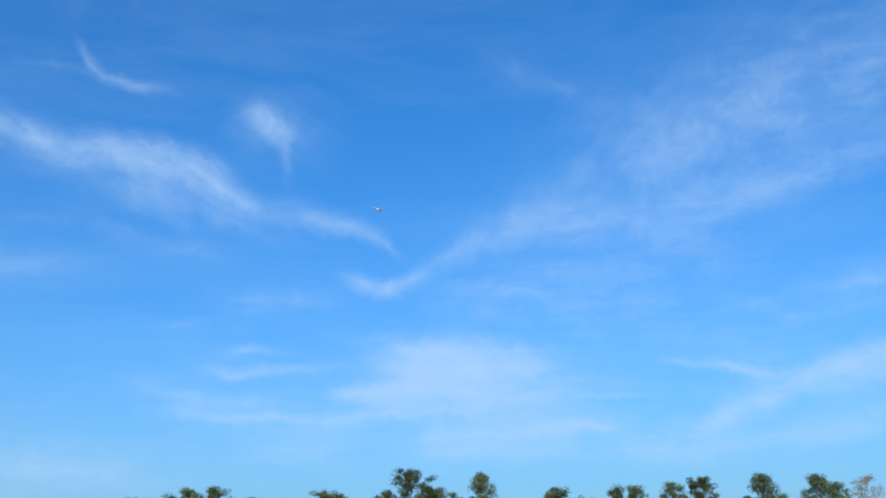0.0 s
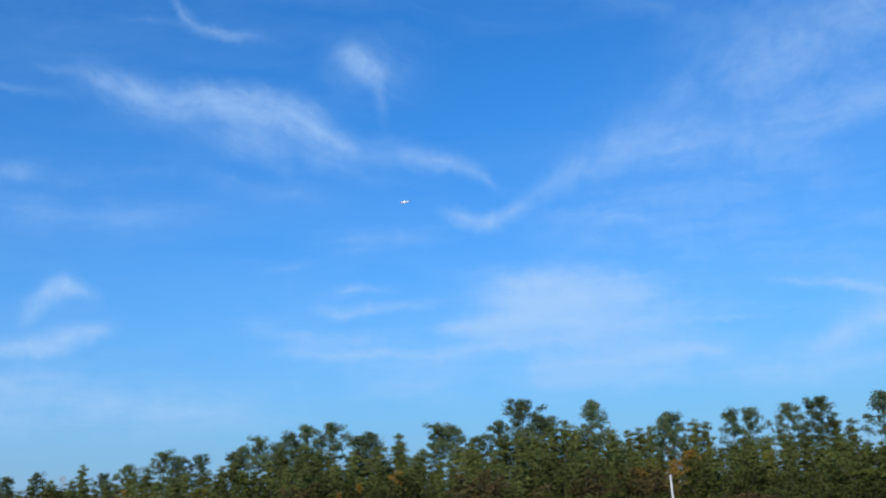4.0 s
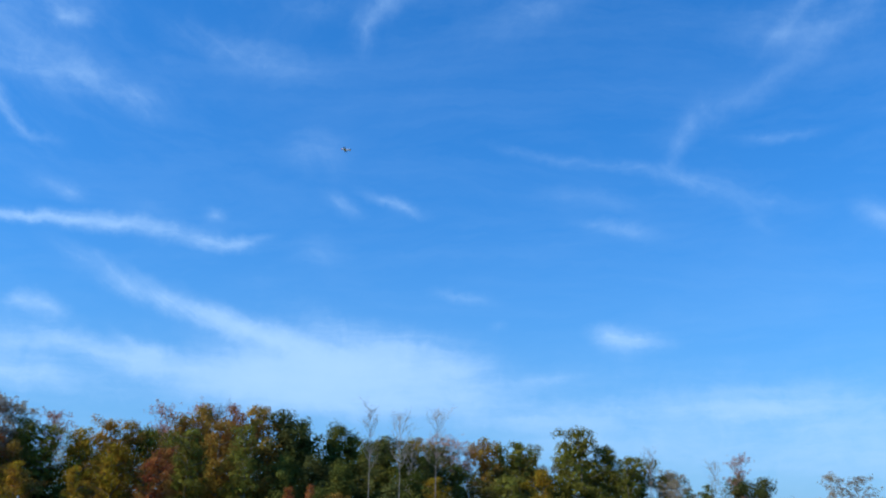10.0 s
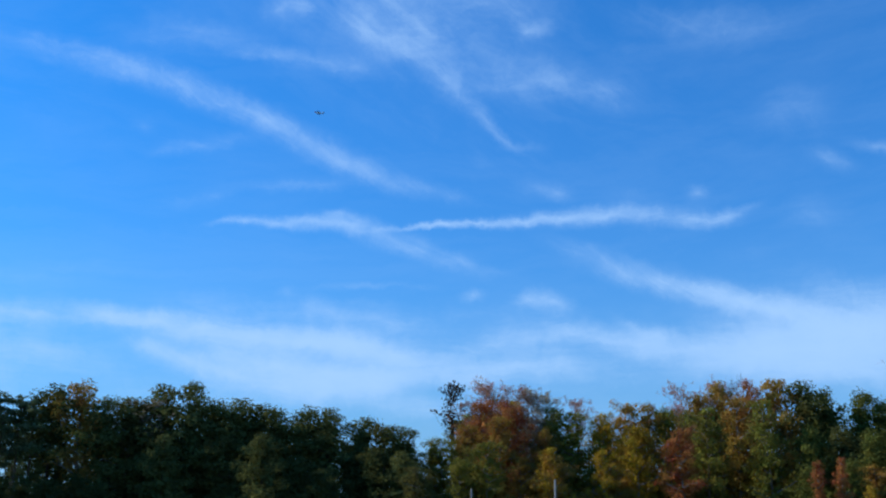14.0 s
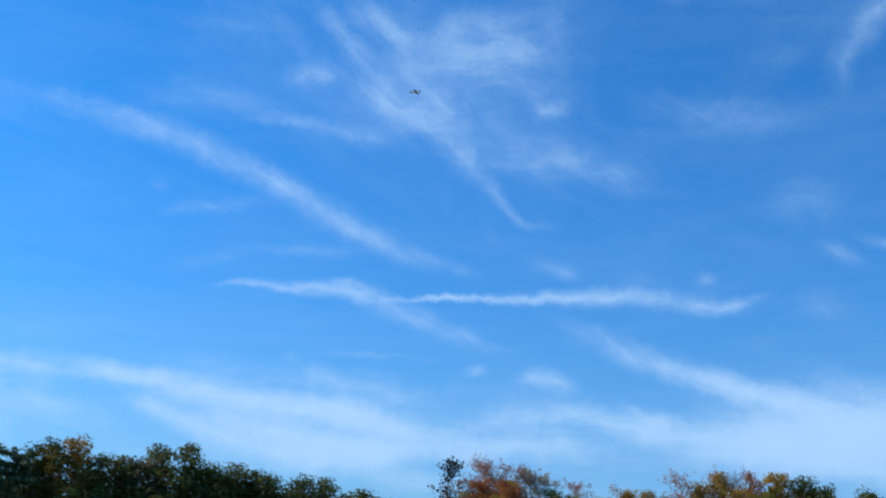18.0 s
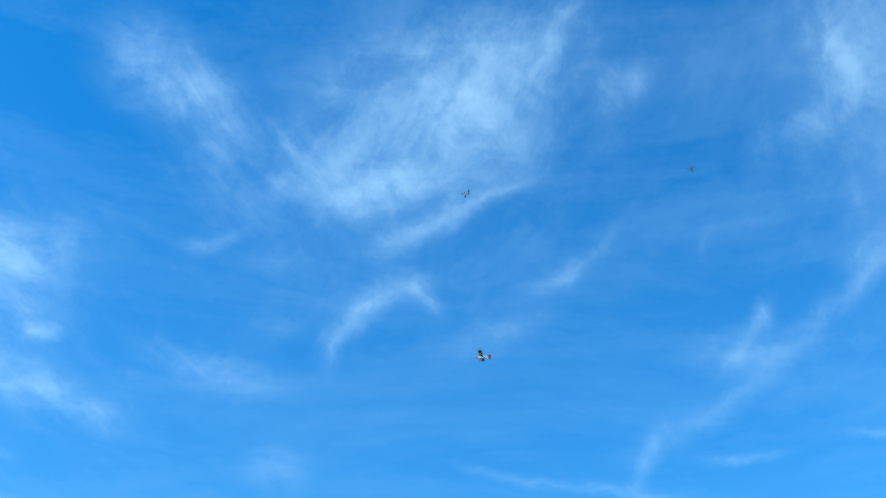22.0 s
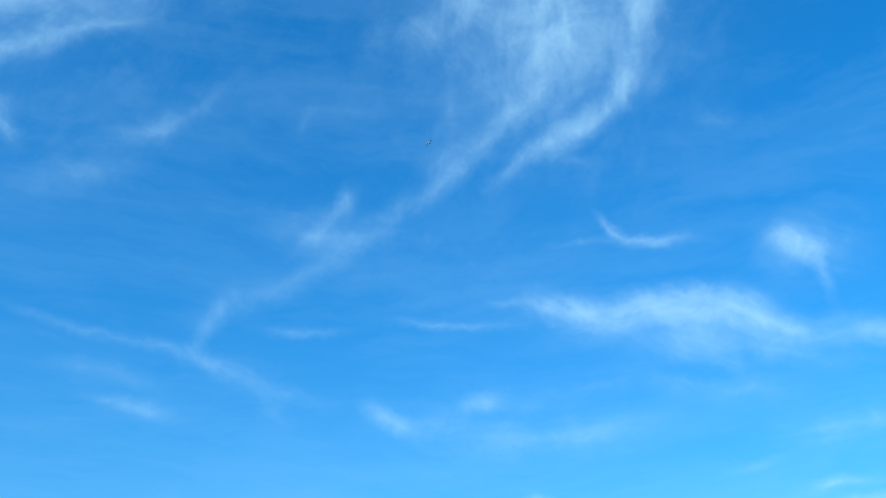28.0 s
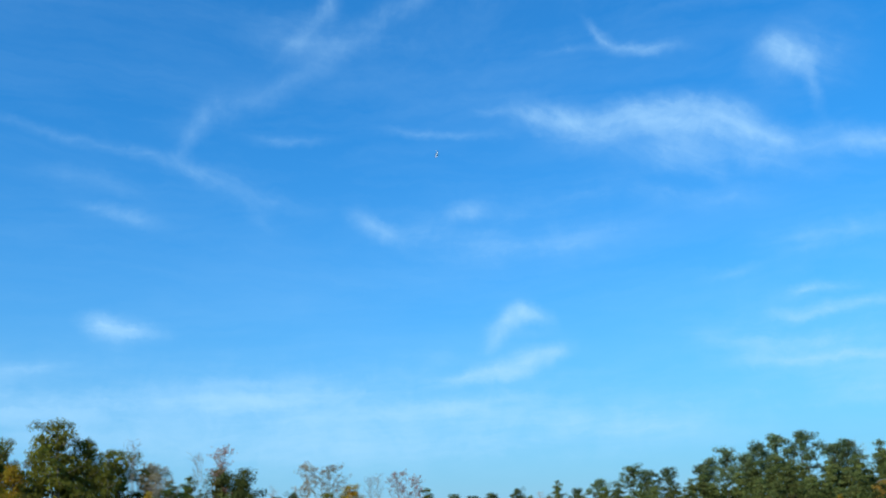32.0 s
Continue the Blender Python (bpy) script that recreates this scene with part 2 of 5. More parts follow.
# soft low veil over the open pines
wisp((4.0, 11.0, 1.21, 0.25), (-0.4, 10.7, 1.66, 0.41), (-5.0, 10.0, 1.66, 0.37), (-9.5, 8.9, 1.36, 0.20))
wisp((1.5, 7.9, 1.03, 0.25), (-3.6, 7.8, 1.21, 0.44), (-8.8, 7.3, 1.09, 0.25))
wisp((9.5, 7.6, 0.91, 0.19), (4.9, 7.6, 0.91, 0.21))
# forked wisps
wisp((56.9, 22.8, 0.18, 0.09), (54.8, 22.3, 0.27, 0.17), (52.4, 21.8, 0.27, 0.17), (49.9, 21.5, 0.27, 0.17), (47.5, 21.1, 0.30, 0.22))
wisp((47.3, 21.1, 0.30, 0.20), (45.1, 20.2, 0.48, 0.20), (42.8, 19.4, 0.42, 0.18), (40.1, 18.7, 0.27, 0.11))
wisp((47.3, 21.1, 0.27, 0.14), (46.6, 22.2, 0.36, 0.10), (46.0, 23.1, 0.39, 0.13), (45.4, 24.2, 0.54, 0.13), (44.6, 24.8, 0.60, 0.10))
wisp((47.6, 23.1, 0.48, 0.06), (44.1, 24.2, 0.54, 0.11), (42.4, 24.8, 0.54, 0.06))
wisp((42.8, 22.5, 0.24, 0.16), (40.6, 22.4, 0.30, 0.18), (38.5, 22.6, 0.21, 0.10))
wisp((52.5, 18.6, 0.24, 0.18), (50.5, 18.2, 0.36, 0.29), (48.6, 17.8, 0.24, 0.18))
wisp((54.3, 20.0, 0.48, 0.08), (51.6, 19.9, 0.42, 0.11), (49.2, 19.1, 0.42, 0.09))
wisp((42.8, 18.6, 0.54, 0.08), (41.8, 17.5, 0.79, 0.11))
wisp((67.3, 19.7, 0.30, 0.37), (66.0, 19.1, 0.33, 0.29))
wisp((65.1, 20.1, 0.18, 0.18), (63.6, 19.7, 0.30, 0.40), (62.0, 19.2, 0.27, 0.33))
wisp((67.8, 16.8, 0.73, 0.16))
wisp((73.9, 18.3, 0.42, 0.09))
wisp((68.6, 22.2, 0.79, 0.07))
wisp((60.4, 14.4, 0.21, 0.22), (59.0, 14.2, 0.27, 0.25), (57.7, 14.1, 0.21, 0.14))
wisp((57.2, 12.7, 0.24, 0.10))
wisp((51.4, 12.1, 0.30, 0.51), (50.2, 11.9, 0.45, 1.26), (48.3, 11.7, 0.36, 0.51))
wisp((50.3, 11.4, 0.54, 0.13))
wisp((71.7, 14.9, 0.48, 0.08), (69.4, 15.2, 0.30, 0.07))
# bank over the mixed wood
wisp((72.3, 10.5, 1.21, 0.50), (68.8, 10.1, 1.36, 0.82), (64.9, 10.2, 1.21, 0.93), (61.5, 10.2, 0.91, 0.54), (59.0, 10.4, 0.54, 0.26))
wisp((67.5, 12.1, 0.79, 0.25), (64.5, 11.9, 0.79, 0.30), (61.3, 11.4, 0.67, 0.28))
wisp((59.6, 9.3, 0.33, 0.27), (56.1, 9.5, 0.36, 0.34), (52.6, 9.9, 0.21, 0.18))
wisp((69.5, 8.5, 0.79, 0.47), (65.1, 8.5, 0.91, 0.61), (60.5, 8.6, 0.79, 0.50), (56.3, 8.3, 0.60, 0.30))
wisp((58.8, 7.6, 0.73, 0.38), (53.1, 7.7, 0.79, 0.47), (47.7, 7.8, 0.60, 0.32))
wisp((48.3, 8.0, 0.36, 0.22), (42.9, 8.0, 0.39, 0.32), (39.5, 8.4, 0.24, 0.13))
wisp((43.6, 6.8, 0.36, 0.17), (35.2, 7.2, 0.39, 0.26), (28.4, 7.5, 0.33, 0.17))
wisp((45.1, 8.9, 0.21, 0.09), (39.4, 9.2, 0.21, 0.09))
wisp((49.2, 5.8, 1.51, 0.41), (41.4, 5.3, 1.51, 0.41), (33.8, 5.3, 1.51, 0.41))
wisp((55.6, 5.9, 1.21, 0.37), (50.5, 6.3, 1.21, 0.37))
# old contrails
wisp((109.4, 24.6, 0.54, 0.37), (107.7, 24.6, 0.51, 0.40), (105.6, 24.4, 0.54, 0.43), (103.1, 23.7, 0.54, 0.43), (100.5, 22.9, 0.54, 0.46))
wisp((100.5, 22.9, 0.54, 0.46), (98.2, 22.1, 0.54, 0.46), (95.9, 21.1, 0.57, 0.43), (93.9, 20.3, 0.54, 0.37), (91.6, 19.5, 0.45, 0.40), (89.3, 18.9, 0.30, 0.22), (87.4, 18.4, 0.18, 0.10))
wisp((102.1, 16.6, 0.12, 0.26), (99.8, 16.9, 0.21, 0.60), (97.6, 16.9, 0.24, 0.60), (95.6, 17.0, 0.33, 0.72), (93.5, 16.8, 0.39, 0.71))
wisp((95.4, 17.5, 0.24, 0.44), (94.4, 17.5, 0.30, 0.60), (93.3, 17.2, 0.24, 0.26))
wisp((93.5, 16.7, 0.39, 0.40), (91.2, 16.0, 0.45, 0.35), (88.9, 15.1, 0.42, 0.30), (86.9, 14.6, 0.33, 0.20), (84.9, 14.3, 0.18, 0.10))
wisp((93.0, 16.7, 0.15, 0.22), (90.6, 16.9, 0.15, 0.44), (88.2, 17.0, 0.18, 0.89), (85.6, 17.1, 0.21, 0.96), (83.2, 17.3, 0.27, 0.83), (80.5, 17.3, 0.33, 0.60))
wisp((80.5, 17.3, 0.33, 0.51), (78.2, 17.4, 0.36, 0.56), (75.5, 17.2, 0.39, 0.62), (73.2, 16.9, 0.33, 0.60), (71.7, 17.1, 0.24, 0.32), (70.6, 17.4, 0.12, 0.10))
wisp((83.7, 19.2, 0.30, 0.18), (82.4, 19.0, 0.42, 0.32), (81.5, 18.6, 0.30, 0.18))
wisp((78.5, 18.3, 0.36, 0.13), (76.1, 18.2, 0.30, 0.10))
wisp((73.8, 18.3, 0.27, 0.17))
wisp((86.9, 21.0, 0.27, 0.10), (86.1, 20.4, 0.27, 0.09))
wisp((87.4, 13.0, 0.24, 0.60), (86.7, 13.1, 0.27, 0.60))
wisp((84.2, 12.8, 0.27, 0.44), (83.0, 12.8, 0.42, 0.85), (81.7, 12.2, 0.33, 0.32))
wisp((95.7, 13.4, 0.15, 0.13), (93.1, 13.6, 0.18, 0.18), (90.2, 13.5, 0.15, 0.13))
wisp((97.7, 13.0, 0.24, 0.13))
wisp((106.8, 21.6, 0.30, 0.18), (106.0, 21.5, 0.30, 0.15))
wisp((105.6, 20.3, 0.24, 0.17), (104.0, 20.6, 0.30, 0.18), (101.0, 21.3, 0.24, 0.09))
wisp((104.9, 17.4, 0.27, 0.13), (103.2, 17.8, 0.33, 0.20), (101.6, 18.3, 0.24, 0.10))
wisp((100.1, 18.8, 0.24, 0.13), (97.1, 19.0, 0.27, 0.20), (94.5, 19.4, 0.24, 0.17))
# wedge of white over the red wood
wisp((81.8, 15.8, 0.30, 0.24), (79.6, 14.7, 0.45, 0.44), (77.3, 13.9, 0.51, 0.58), (75.1, 13.3, 0.57, 0.75), (72.9, 12.6, 0.63, 1.03))
wisp((72.9, 12.6, 0.63, 1.20), (70.7, 11.9, 0.67, 1.56), (68.9, 11.3, 0.67, 1.46), (66.8, 10.5, 0.60, 0.80), (64.7, 9.9, 0.54, 0.47))
wisp((78.3, 11.4, 0.21, 0.32), (77.2, 10.7, 0.36, 0.52), (75.7, 10.2, 0.42, 0.54))
wisp((81.7, 10.9, 0.30, 0.40), (79.1, 10.3, 0.45, 0.75), (76.2, 9.9, 0.67, 1.06), (72.7, 9.6, 0.79, 1.00), (69.0, 9.7, 1.03, 0.94), (65.3, 9.6, 0.97, 0.68))
wisp((66.7, 10.8, 0.91, 0.30), (64.1, 10.6, 1.33, 0.69), (60.9, 10.1, 1.51, 0.75), (58.2, 9.7, 1.36, 0.59))
wisp((66.3, 12.5, 0.48, 0.13), (61.3, 11.6, 0.54, 0.18))
wisp((86.9, 11.7, 0.91, 0.24), (83.0, 11.2, 0.85, 0.27), (79.7, 10.8, 0.60, 0.23))
wisp((87.5, 9.8, 0.60, 0.47), (85.0, 10.5, 0.54, 0.40), (82.0, 10.5, 0.42, 0.37))
wisp((75.3, 8.5, 0.79, 0.44), (69.1, 8.4, 0.91, 0.51), (63.2, 8.0, 1.03, 0.44))
wisp((86.9, 8.9, 0.60, 0.54), (83.7, 9.0, 0.73, 0.64), (80.1, 8.8, 0.73, 0.44))
# low white banks over the dark wood
wisp((108.5, 11.3, 0.42, 1.03), (106.3, 11.1, 0.42, 1.28), (103.8, 10.9, 0.45, 1.36), (100.9, 10.6, 0.51, 1.45), (97.9, 10.3, 0.60, 1.45))
wisp((97.9, 10.3, 0.67, 1.50), (95.1, 10.2, 0.67, 1.71), (92.6, 9.8, 0.67, 1.60), (90.1, 9.5, 0.54, 0.88))
wisp((102.6, 9.8, 0.42, 0.68), (99.6, 9.1, 0.60, 1.20), (96.6, 8.6, 0.67, 1.83), (93.5, 8.4, 0.67, 1.71), (90.4, 8.6, 0.45, 0.88))
wisp((106.2, 9.9, 0.36, 0.54), (104.2, 9.4, 0.42, 0.73), (101.9, 8.7, 0.48, 0.88), (99.5, 8.1, 0.48, 0.94))
wisp((99.8, 7.8, 0.73, 1.03), (96.5, 7.6, 0.67, 1.21), (93.5, 7.5, 0.54, 0.94), (91.3, 8.0, 0.36, 0.37))
wisp((92.8, 6.9, 0.36, 0.37), (90.7, 6.7, 0.42, 0.55), (88.1, 6.5, 0.42, 0.55))
wisp((96.7, 11.6, 0.30, 0.23), (96.3, 12.4, 0.36, 0.20), (94.6, 11.7, 0.48, 0.27))
wisp((104.7, 12.1, 0.73, 0.15), (100.7, 11.9, 0.73, 0.21), (93.9, 11.7, 0.79, 0.28), (89.5, 11.1, 0.73, 0.32))
wisp((90.1, 8.9, 0.48, 0.44), (87.5, 8.5, 0.48, 0.63), (83.7, 9.0, 0.42, 0.55))
# low banks beyond the open pines
wisp((117.4, 24.8, 0.42, 0.12), (114.3, 25.0, 0.42, 0.22), (111.8, 25.0, 0.48, 0.30), (109.1, 24.6, 0.45, 0.40))
wisp((117.8, 24.1, 0.48, 0.11), (114.8, 24.0, 0.42, 0.11))
wisp((119.5, 10.3, 0.73, 0.35), (117.4, 10.5, 0.79, 0.44), (115.2, 10.7, 0.79, 0.57), (112.4, 11.0, 0.79, 0.69), (109.4, 11.1, 0.67, 0.61))
wisp((116.0, 8.9, 1.09, 0.33), (112.6, 9.0, 1.15, 0.55), (108.5, 9.1, 1.03, 0.38))
wisp((118.5, 8.0, 1.21, 0.37), (115.0, 7.6, 1.21, 0.44), (111.2, 7.4, 1.09, 0.38))
wisp((109.2, 13.7, 0.48, 0.09), (114.9, 12.6, 0.60, 0.11))
wisp((114.8, 11.8, 0.24, 0.18), (113.7, 12.0, 0.24, 0.17))
# combed cirrus
wisp((98.0, 32.1, 0.42, 0.23), (96.1, 30.6, 0.48, 0.32), (94.5, 29.3, 0.48, 0.32), (93.1, 28.1, 0.54, 0.37))
wisp((101.2, 31.7, 0.42, 0.14), (99.8, 30.7, 0.48, 0.16), (98.6, 29.6, 0.54, 0.20))
wisp((99.5, 28.3, 0.48, 0.30), (98.3, 28.8, 0.73, 0.58), (96.9, 29.1, 0.42, 0.20))
wisp((95.8, 32.8, 0.54, 0.37), (94.1, 32.1, 0.73, 0.58), (92.5, 31.1, 0.67, 0.44))
wisp((91.1, 31.4, 0.73, 0.35), (88.6, 32.3, 0.91, 0.51), (85.8, 32.2, 0.85, 0.35))
wisp((89.5, 30.5, 0.79, 0.32), (86.7, 31.1, 0.79, 0.38), (84.1, 30.9, 0.67, 0.24))
wisp((94.9, 28.2, 0.73, 0.32), (93.1, 27.5, 0.85, 0.51), (91.1, 27.1, 0.85, 0.54), (89.3, 27.1, 0.60, 0.25))
wisp((92.7, 30.0, 0.60, 0.23), (90.7, 28.7, 0.67, 0.35), (89.6, 27.5, 0.54, 0.25))
wisp((90.5, 26.7, 0.67, 0.41), (89.0, 25.6, 0.60, 0.35), (87.9, 24.6, 0.39, 0.32), (86.7, 23.3, 0.30, 0.23), (85.4, 22.0, 0.24, 0.19), (84.2, 21.2, 0.21, 0.19))
wisp((84.5, 21.3, 0.21, 0.19), (83.2, 21.3, 0.18, 0.10))
wisp((87.6, 25.4, 0.79, 0.27), (84.0, 25.1, 1.03, 0.29), (80.5, 24.7, 0.97, 0.27), (77.3, 23.8, 0.73, 0.21))
wisp((78.7, 24.4, 0.48, 0.16), (78.8, 23.4, 0.36, 0.19), (76.8, 23.2, 0.24, 0.12))
wisp((101.6, 26.1, 0.27, 0.14), (98.3, 26.0, 0.33, 0.23), (94.9, 25.7, 0.36, 0.27), (93.2, 25.9, 0.30, 0.17))
wisp((105.9, 27.1, 0.54, 0.18), (102.7, 26.9, 0.48, 0.20), (100.4, 26.7, 0.36, 0.12))
wisp((107.6, 26.3, 0.67, 0.21), (104.8, 26.4, 0.60, 0.16))
wisp((84.7, 29.2, 0.73, 0.21), (83.7, 28.2, 0.60, 0.27))
wisp((84.0, 27.6, 0.36, 0.25), (83.2, 27.8, 0.48, 0.46), (82.2, 27.9, 0.30, 0.17))
wisp((94.4, 29.5, 2.72, 0.19), (89.4, 29.7, 3.33, 0.26), (85.1, 29.5, 2.72, 0.19))
wisp((84.6, 32.9, 1.51, 0.23), (81.2, 32.5, 1.51, 0.19))
wisp((105.4, 30.4, 1.81, 0.16), (101.5, 31.0, 1.51, 0.16))
wisp((76.3, 28.1, 0.73, 0.12), (73.1, 27.1, 0.73, 0.12), (69.3, 26.8, 0.60, 0.10))
wisp((67.3, 22.3, 0.91, 0.07), (67.2, 20.4, 0.91, 0.07))
# tall bank overhead
wisp((67.6, 37.8, 1.81, 0.20), (63.4, 40.5, 2.42, 0.28), (58.6, 42.7, 2.72, 0.31), (53.5, 44.8, 2.72, 0.31), (48.5, 46.3, 2.42, 0.25))
wisp((65.1, 37.3, 0.67, 0.23), (63.9, 38.4, 0.79, 0.30), (61.5, 38.9, 0.79, 0.25), (58.7, 38.6, 0.67, 0.19))
wisp((63.6, 34.9, 0.48, 0.20), (61.5, 35.4, 0.60, 0.30), (59.1, 36.5, 0.54, 0.32), (56.6, 37.5, 0.45, 0.30), (54.6, 38.2, 0.30, 0.24), (52.5, 38.7, 0.15, 0.13))
wisp((51.7, 44.8, 0.48, 0.16), (50.4, 46.0, 0.54, 0.22), (49.2, 47.1, 0.54, 0.24), (48.0, 48.1, 0.54, 0.20))
wisp((46.8, 44.7, 1.21, 0.20), (44.8, 43.0, 1.09, 0.17), (42.9, 44.1, 0.91, 0.11))
wisp((71.4, 40.6, 1.21, 0.14), (68.8, 39.5, 1.39, 0.22), (65.2, 37.1, 1.39, 0.25), (62.1, 36.8, 1.03, 0.19))
wisp((62.1, 37.4, 1.09, 0.19), (58.7, 39.3, 1.39, 0.28), (55.1, 39.7, 1.21, 0.25), (52.2, 39.8, 0.73, 0.13))
wisp((68.8, 43.2, 1.51, 0.14), (65.1, 43.7, 1.81, 0.17), (60.9, 44.4, 1.81, 0.20))
wisp((60.6, 41.3, 0.91, 0.19), (57.3, 42.0, 1.03, 0.25), (53.9, 41.5, 1.03, 0.25), (51.3, 40.7, 0.73, 0.19))
wisp((70.8, 38.4, 0.42, 0.16), (69.4, 37.8, 0.54, 0.22), (66.9, 37.9, 0.42, 0.18))
wisp((59.2, 44.2, 0.91, 0.19), (55.6, 43.5, 1.03, 0.21), (54.7, 42.3, 0.73, 0.19))
wisp((63.7, 45.7, 1.51, 0.17), (57.6, 46.8, 1.81, 0.17), (53.1, 47.2, 1.51, 0.14))
wisp((65.5, 28.4, 0.30, 0.17), (65.5, 29.7, 0.48, 0.30), (64.1, 31.1, 0.54, 0.35), (62.7, 32.2, 0.60, 0.35), (60.9, 33.1, 0.57, 0.37), (59.5, 32.5, 0.48, 0.35), (58.7, 31.6, 0.30, 0.20))
wisp((82.7, 43.4, 1.81, 0.31), (79.4, 42.8, 2.12, 0.44), (75.9, 41.6, 1.66, 0.34), (73.9, 39.8, 1.21, 0.17))
wisp((76.7, 39.2, 1.81, 0.12), (73.6, 37.4, 1.81, 0.12), (70.9, 35.4, 1.51, 0.09))
wisp((75.5, 33.8, 0.36, 0.12), (74.1, 34.0, 0.42, 0.18), (72.7, 34.9, 0.24, 0.10))
wisp((70.8, 33.5, 0.79, 0.11), (68.0, 33.9, 0.67, 0.11))
wisp((53.1, 32.9, 0.36, 0.08), (51.2, 32.7, 0.60, 0.12), (49.5, 33.5, 0.67, 0.11), (46.7, 35.5, 0.60, 0.05))
wisp((56.6, 29.5, 0.91, 0.09), (52.2, 31.0, 1.09, 0.11))
wisp((70.1, 29.9, 0.60, 0.09), (67.0, 30.0, 0.42, 0.09))
wisp((73.6, 27.6, 1.51, 0.12), (70.1, 26.9, 1.21, 0.12))
wisp((68.2, 22.3, 0.79, 0.11))
# arched bank overhead
wisp((23.6, 45.6, 4.53, 0.25), (23.6, 41.9, 4.53, 0.31), (23.9, 38.8, 3.63, 0.28), (24.7, 36.4, 2.12, 0.22))
wisp((30.0, 44.2, 1.51, 0.25), (29.5, 41.7, 1.39, 0.28), (30.6, 39.6, 1.21, 0.22))
wisp((16.6, 42.5, 1.33, 0.59), (16.9, 40.1, 1.21, 0.63), (17.7, 37.8, 0.91, 0.44), (18.6, 35.9, 0.67, 0.44))
wisp((18.6, 35.9, 0.67, 0.41), (19.6, 34.5, 0.67, 0.41), (21.3, 33.3, 0.67, 0.47), (23.5, 32.7, 0.60, 0.46), (25.3, 32.3, 0.48, 0.40))
wisp((25.3, 32.2, 0.42, 0.30), (26.9, 31.4, 0.36, 0.18), (28.4, 30.7, 0.21, 0.12))
wisp((20.6, 42.3, 1.81, 0.34), (18.1, 40.9, 1.51, 0.44))
wisp((23.3, 39.7, 1.51, 0.25), (21.3, 37.8, 1.51, 0.28))
wisp((23.6, 36.0, 0.42, 0.26), (25.5, 35.0, 0.45, 0.28), (27.0, 34.2, 0.42, 0.24))
wisp((23.7, 31.6, 0.36, 0.12), (22.0, 31.1, 0.24, 0.09))
wisp((35.6, 38.9, 0.73, 0.11), (32.7, 39.7, 1.03, 0.17), (30.8, 38.3, 0.91, 0.15))
wisp((17.7, 35.2, 0.60, 0.14), (16.5, 34.8, 0.36, 0.09))
wisp((31.1, 36.1, 0.48, 0.07), (30.5, 33.8, 0.36, 0.08))
wisp((27.3, 33.7, 0.54, 0.14), (29.8, 32.2, 0.60, 0.16), (32.2, 30.7, 0.60, 0.19), (34.9, 29.0, 0.54, 0.16), (37.5, 27.6, 0.51, 0.12))
wisp((37.5, 27.6, 0.51, 0.11), (39.5, 26.3, 0.48, 0.10), (41.7, 25.0, 0.42, 0.12), (43.6, 24.1, 0.36, 0.10))
wisp((32.3, 31.7, 0.36, 0.10), (30.7, 32.6, 0.36, 0.10))
wisp((37.6, 30.6, 0.27, 0.17), (38.1, 29.7, 0.39, 0.23), (39.4, 28.4, 0.45, 0.18), (41.2, 27.0, 0.33, 0.09))
wisp((53.0, 32.5, 0.36, 0.10), (50.3, 33.1, 0.42, 0.18), (48.7, 33.9, 0.33, 0.11), (47.0, 35.3, 0.24, 0.06))
wisp((56.4, 30.5, 0.91, 0.08), (52.6, 31.2, 0.79, 0.09))
wisp((40.9, 33.9, 0.24, 0.08), (40.5, 34.8, 0.24, 0.08), (36.6, 34.8, 0.21, 0.06))
wisp((42.8, 29.1, 1.81, 0.08), (32.0, 26.9, 2.12, 0.07))
wisp((15.4, 32.9, 0.73, 0.07), (10.9, 31.5, 0.48, 0.07))
# wide thin veils
lens(0.3, 8.0, -1, 20.3, 6.0, 0.18)
lens(-17.6, 10.6, -5, 16.6, 9.3, 0.20)
lens(-15.9, 22.5, 21, 20.0, 10.9, 0.15)
lens(-9.9, 18.1, 16, 15.5, 6.9, 0.15)
lens(11.8, 9.7, 1, 14.3, 6.3, 0.15)
lens(-7.0, 14.5, -3, 17.1, 6.3, 0.15)
lens(29.0, 6.9, -3, 19.8, 4.1, 0.30)
lens(28.7, 16.7, -2, 13.8, 4.7, 0.12)
lens(46.1, 8.0, 1, 25.0, 4.7, 0.27)
lens(66.0, 10.2, -5, 15.5, 5.4, 0.29)
lens(83.0, 9.0, -3, 14.0, 4.8, 0.21)
lens(91.4, 8.6, 0, 19.7, 5.1, 0.16)
lens(90.2, 29.2, -27, 19.8, 12.8, 0.15)
lens(57.3, 41.9, 43, 27.9, 17.2, 0.13)
lens(23.5, 38.7, 51, 19.5, 16.2, 0.18)
lens(104.0, 7.5, 0, 14.0, 3.9, 0.20)

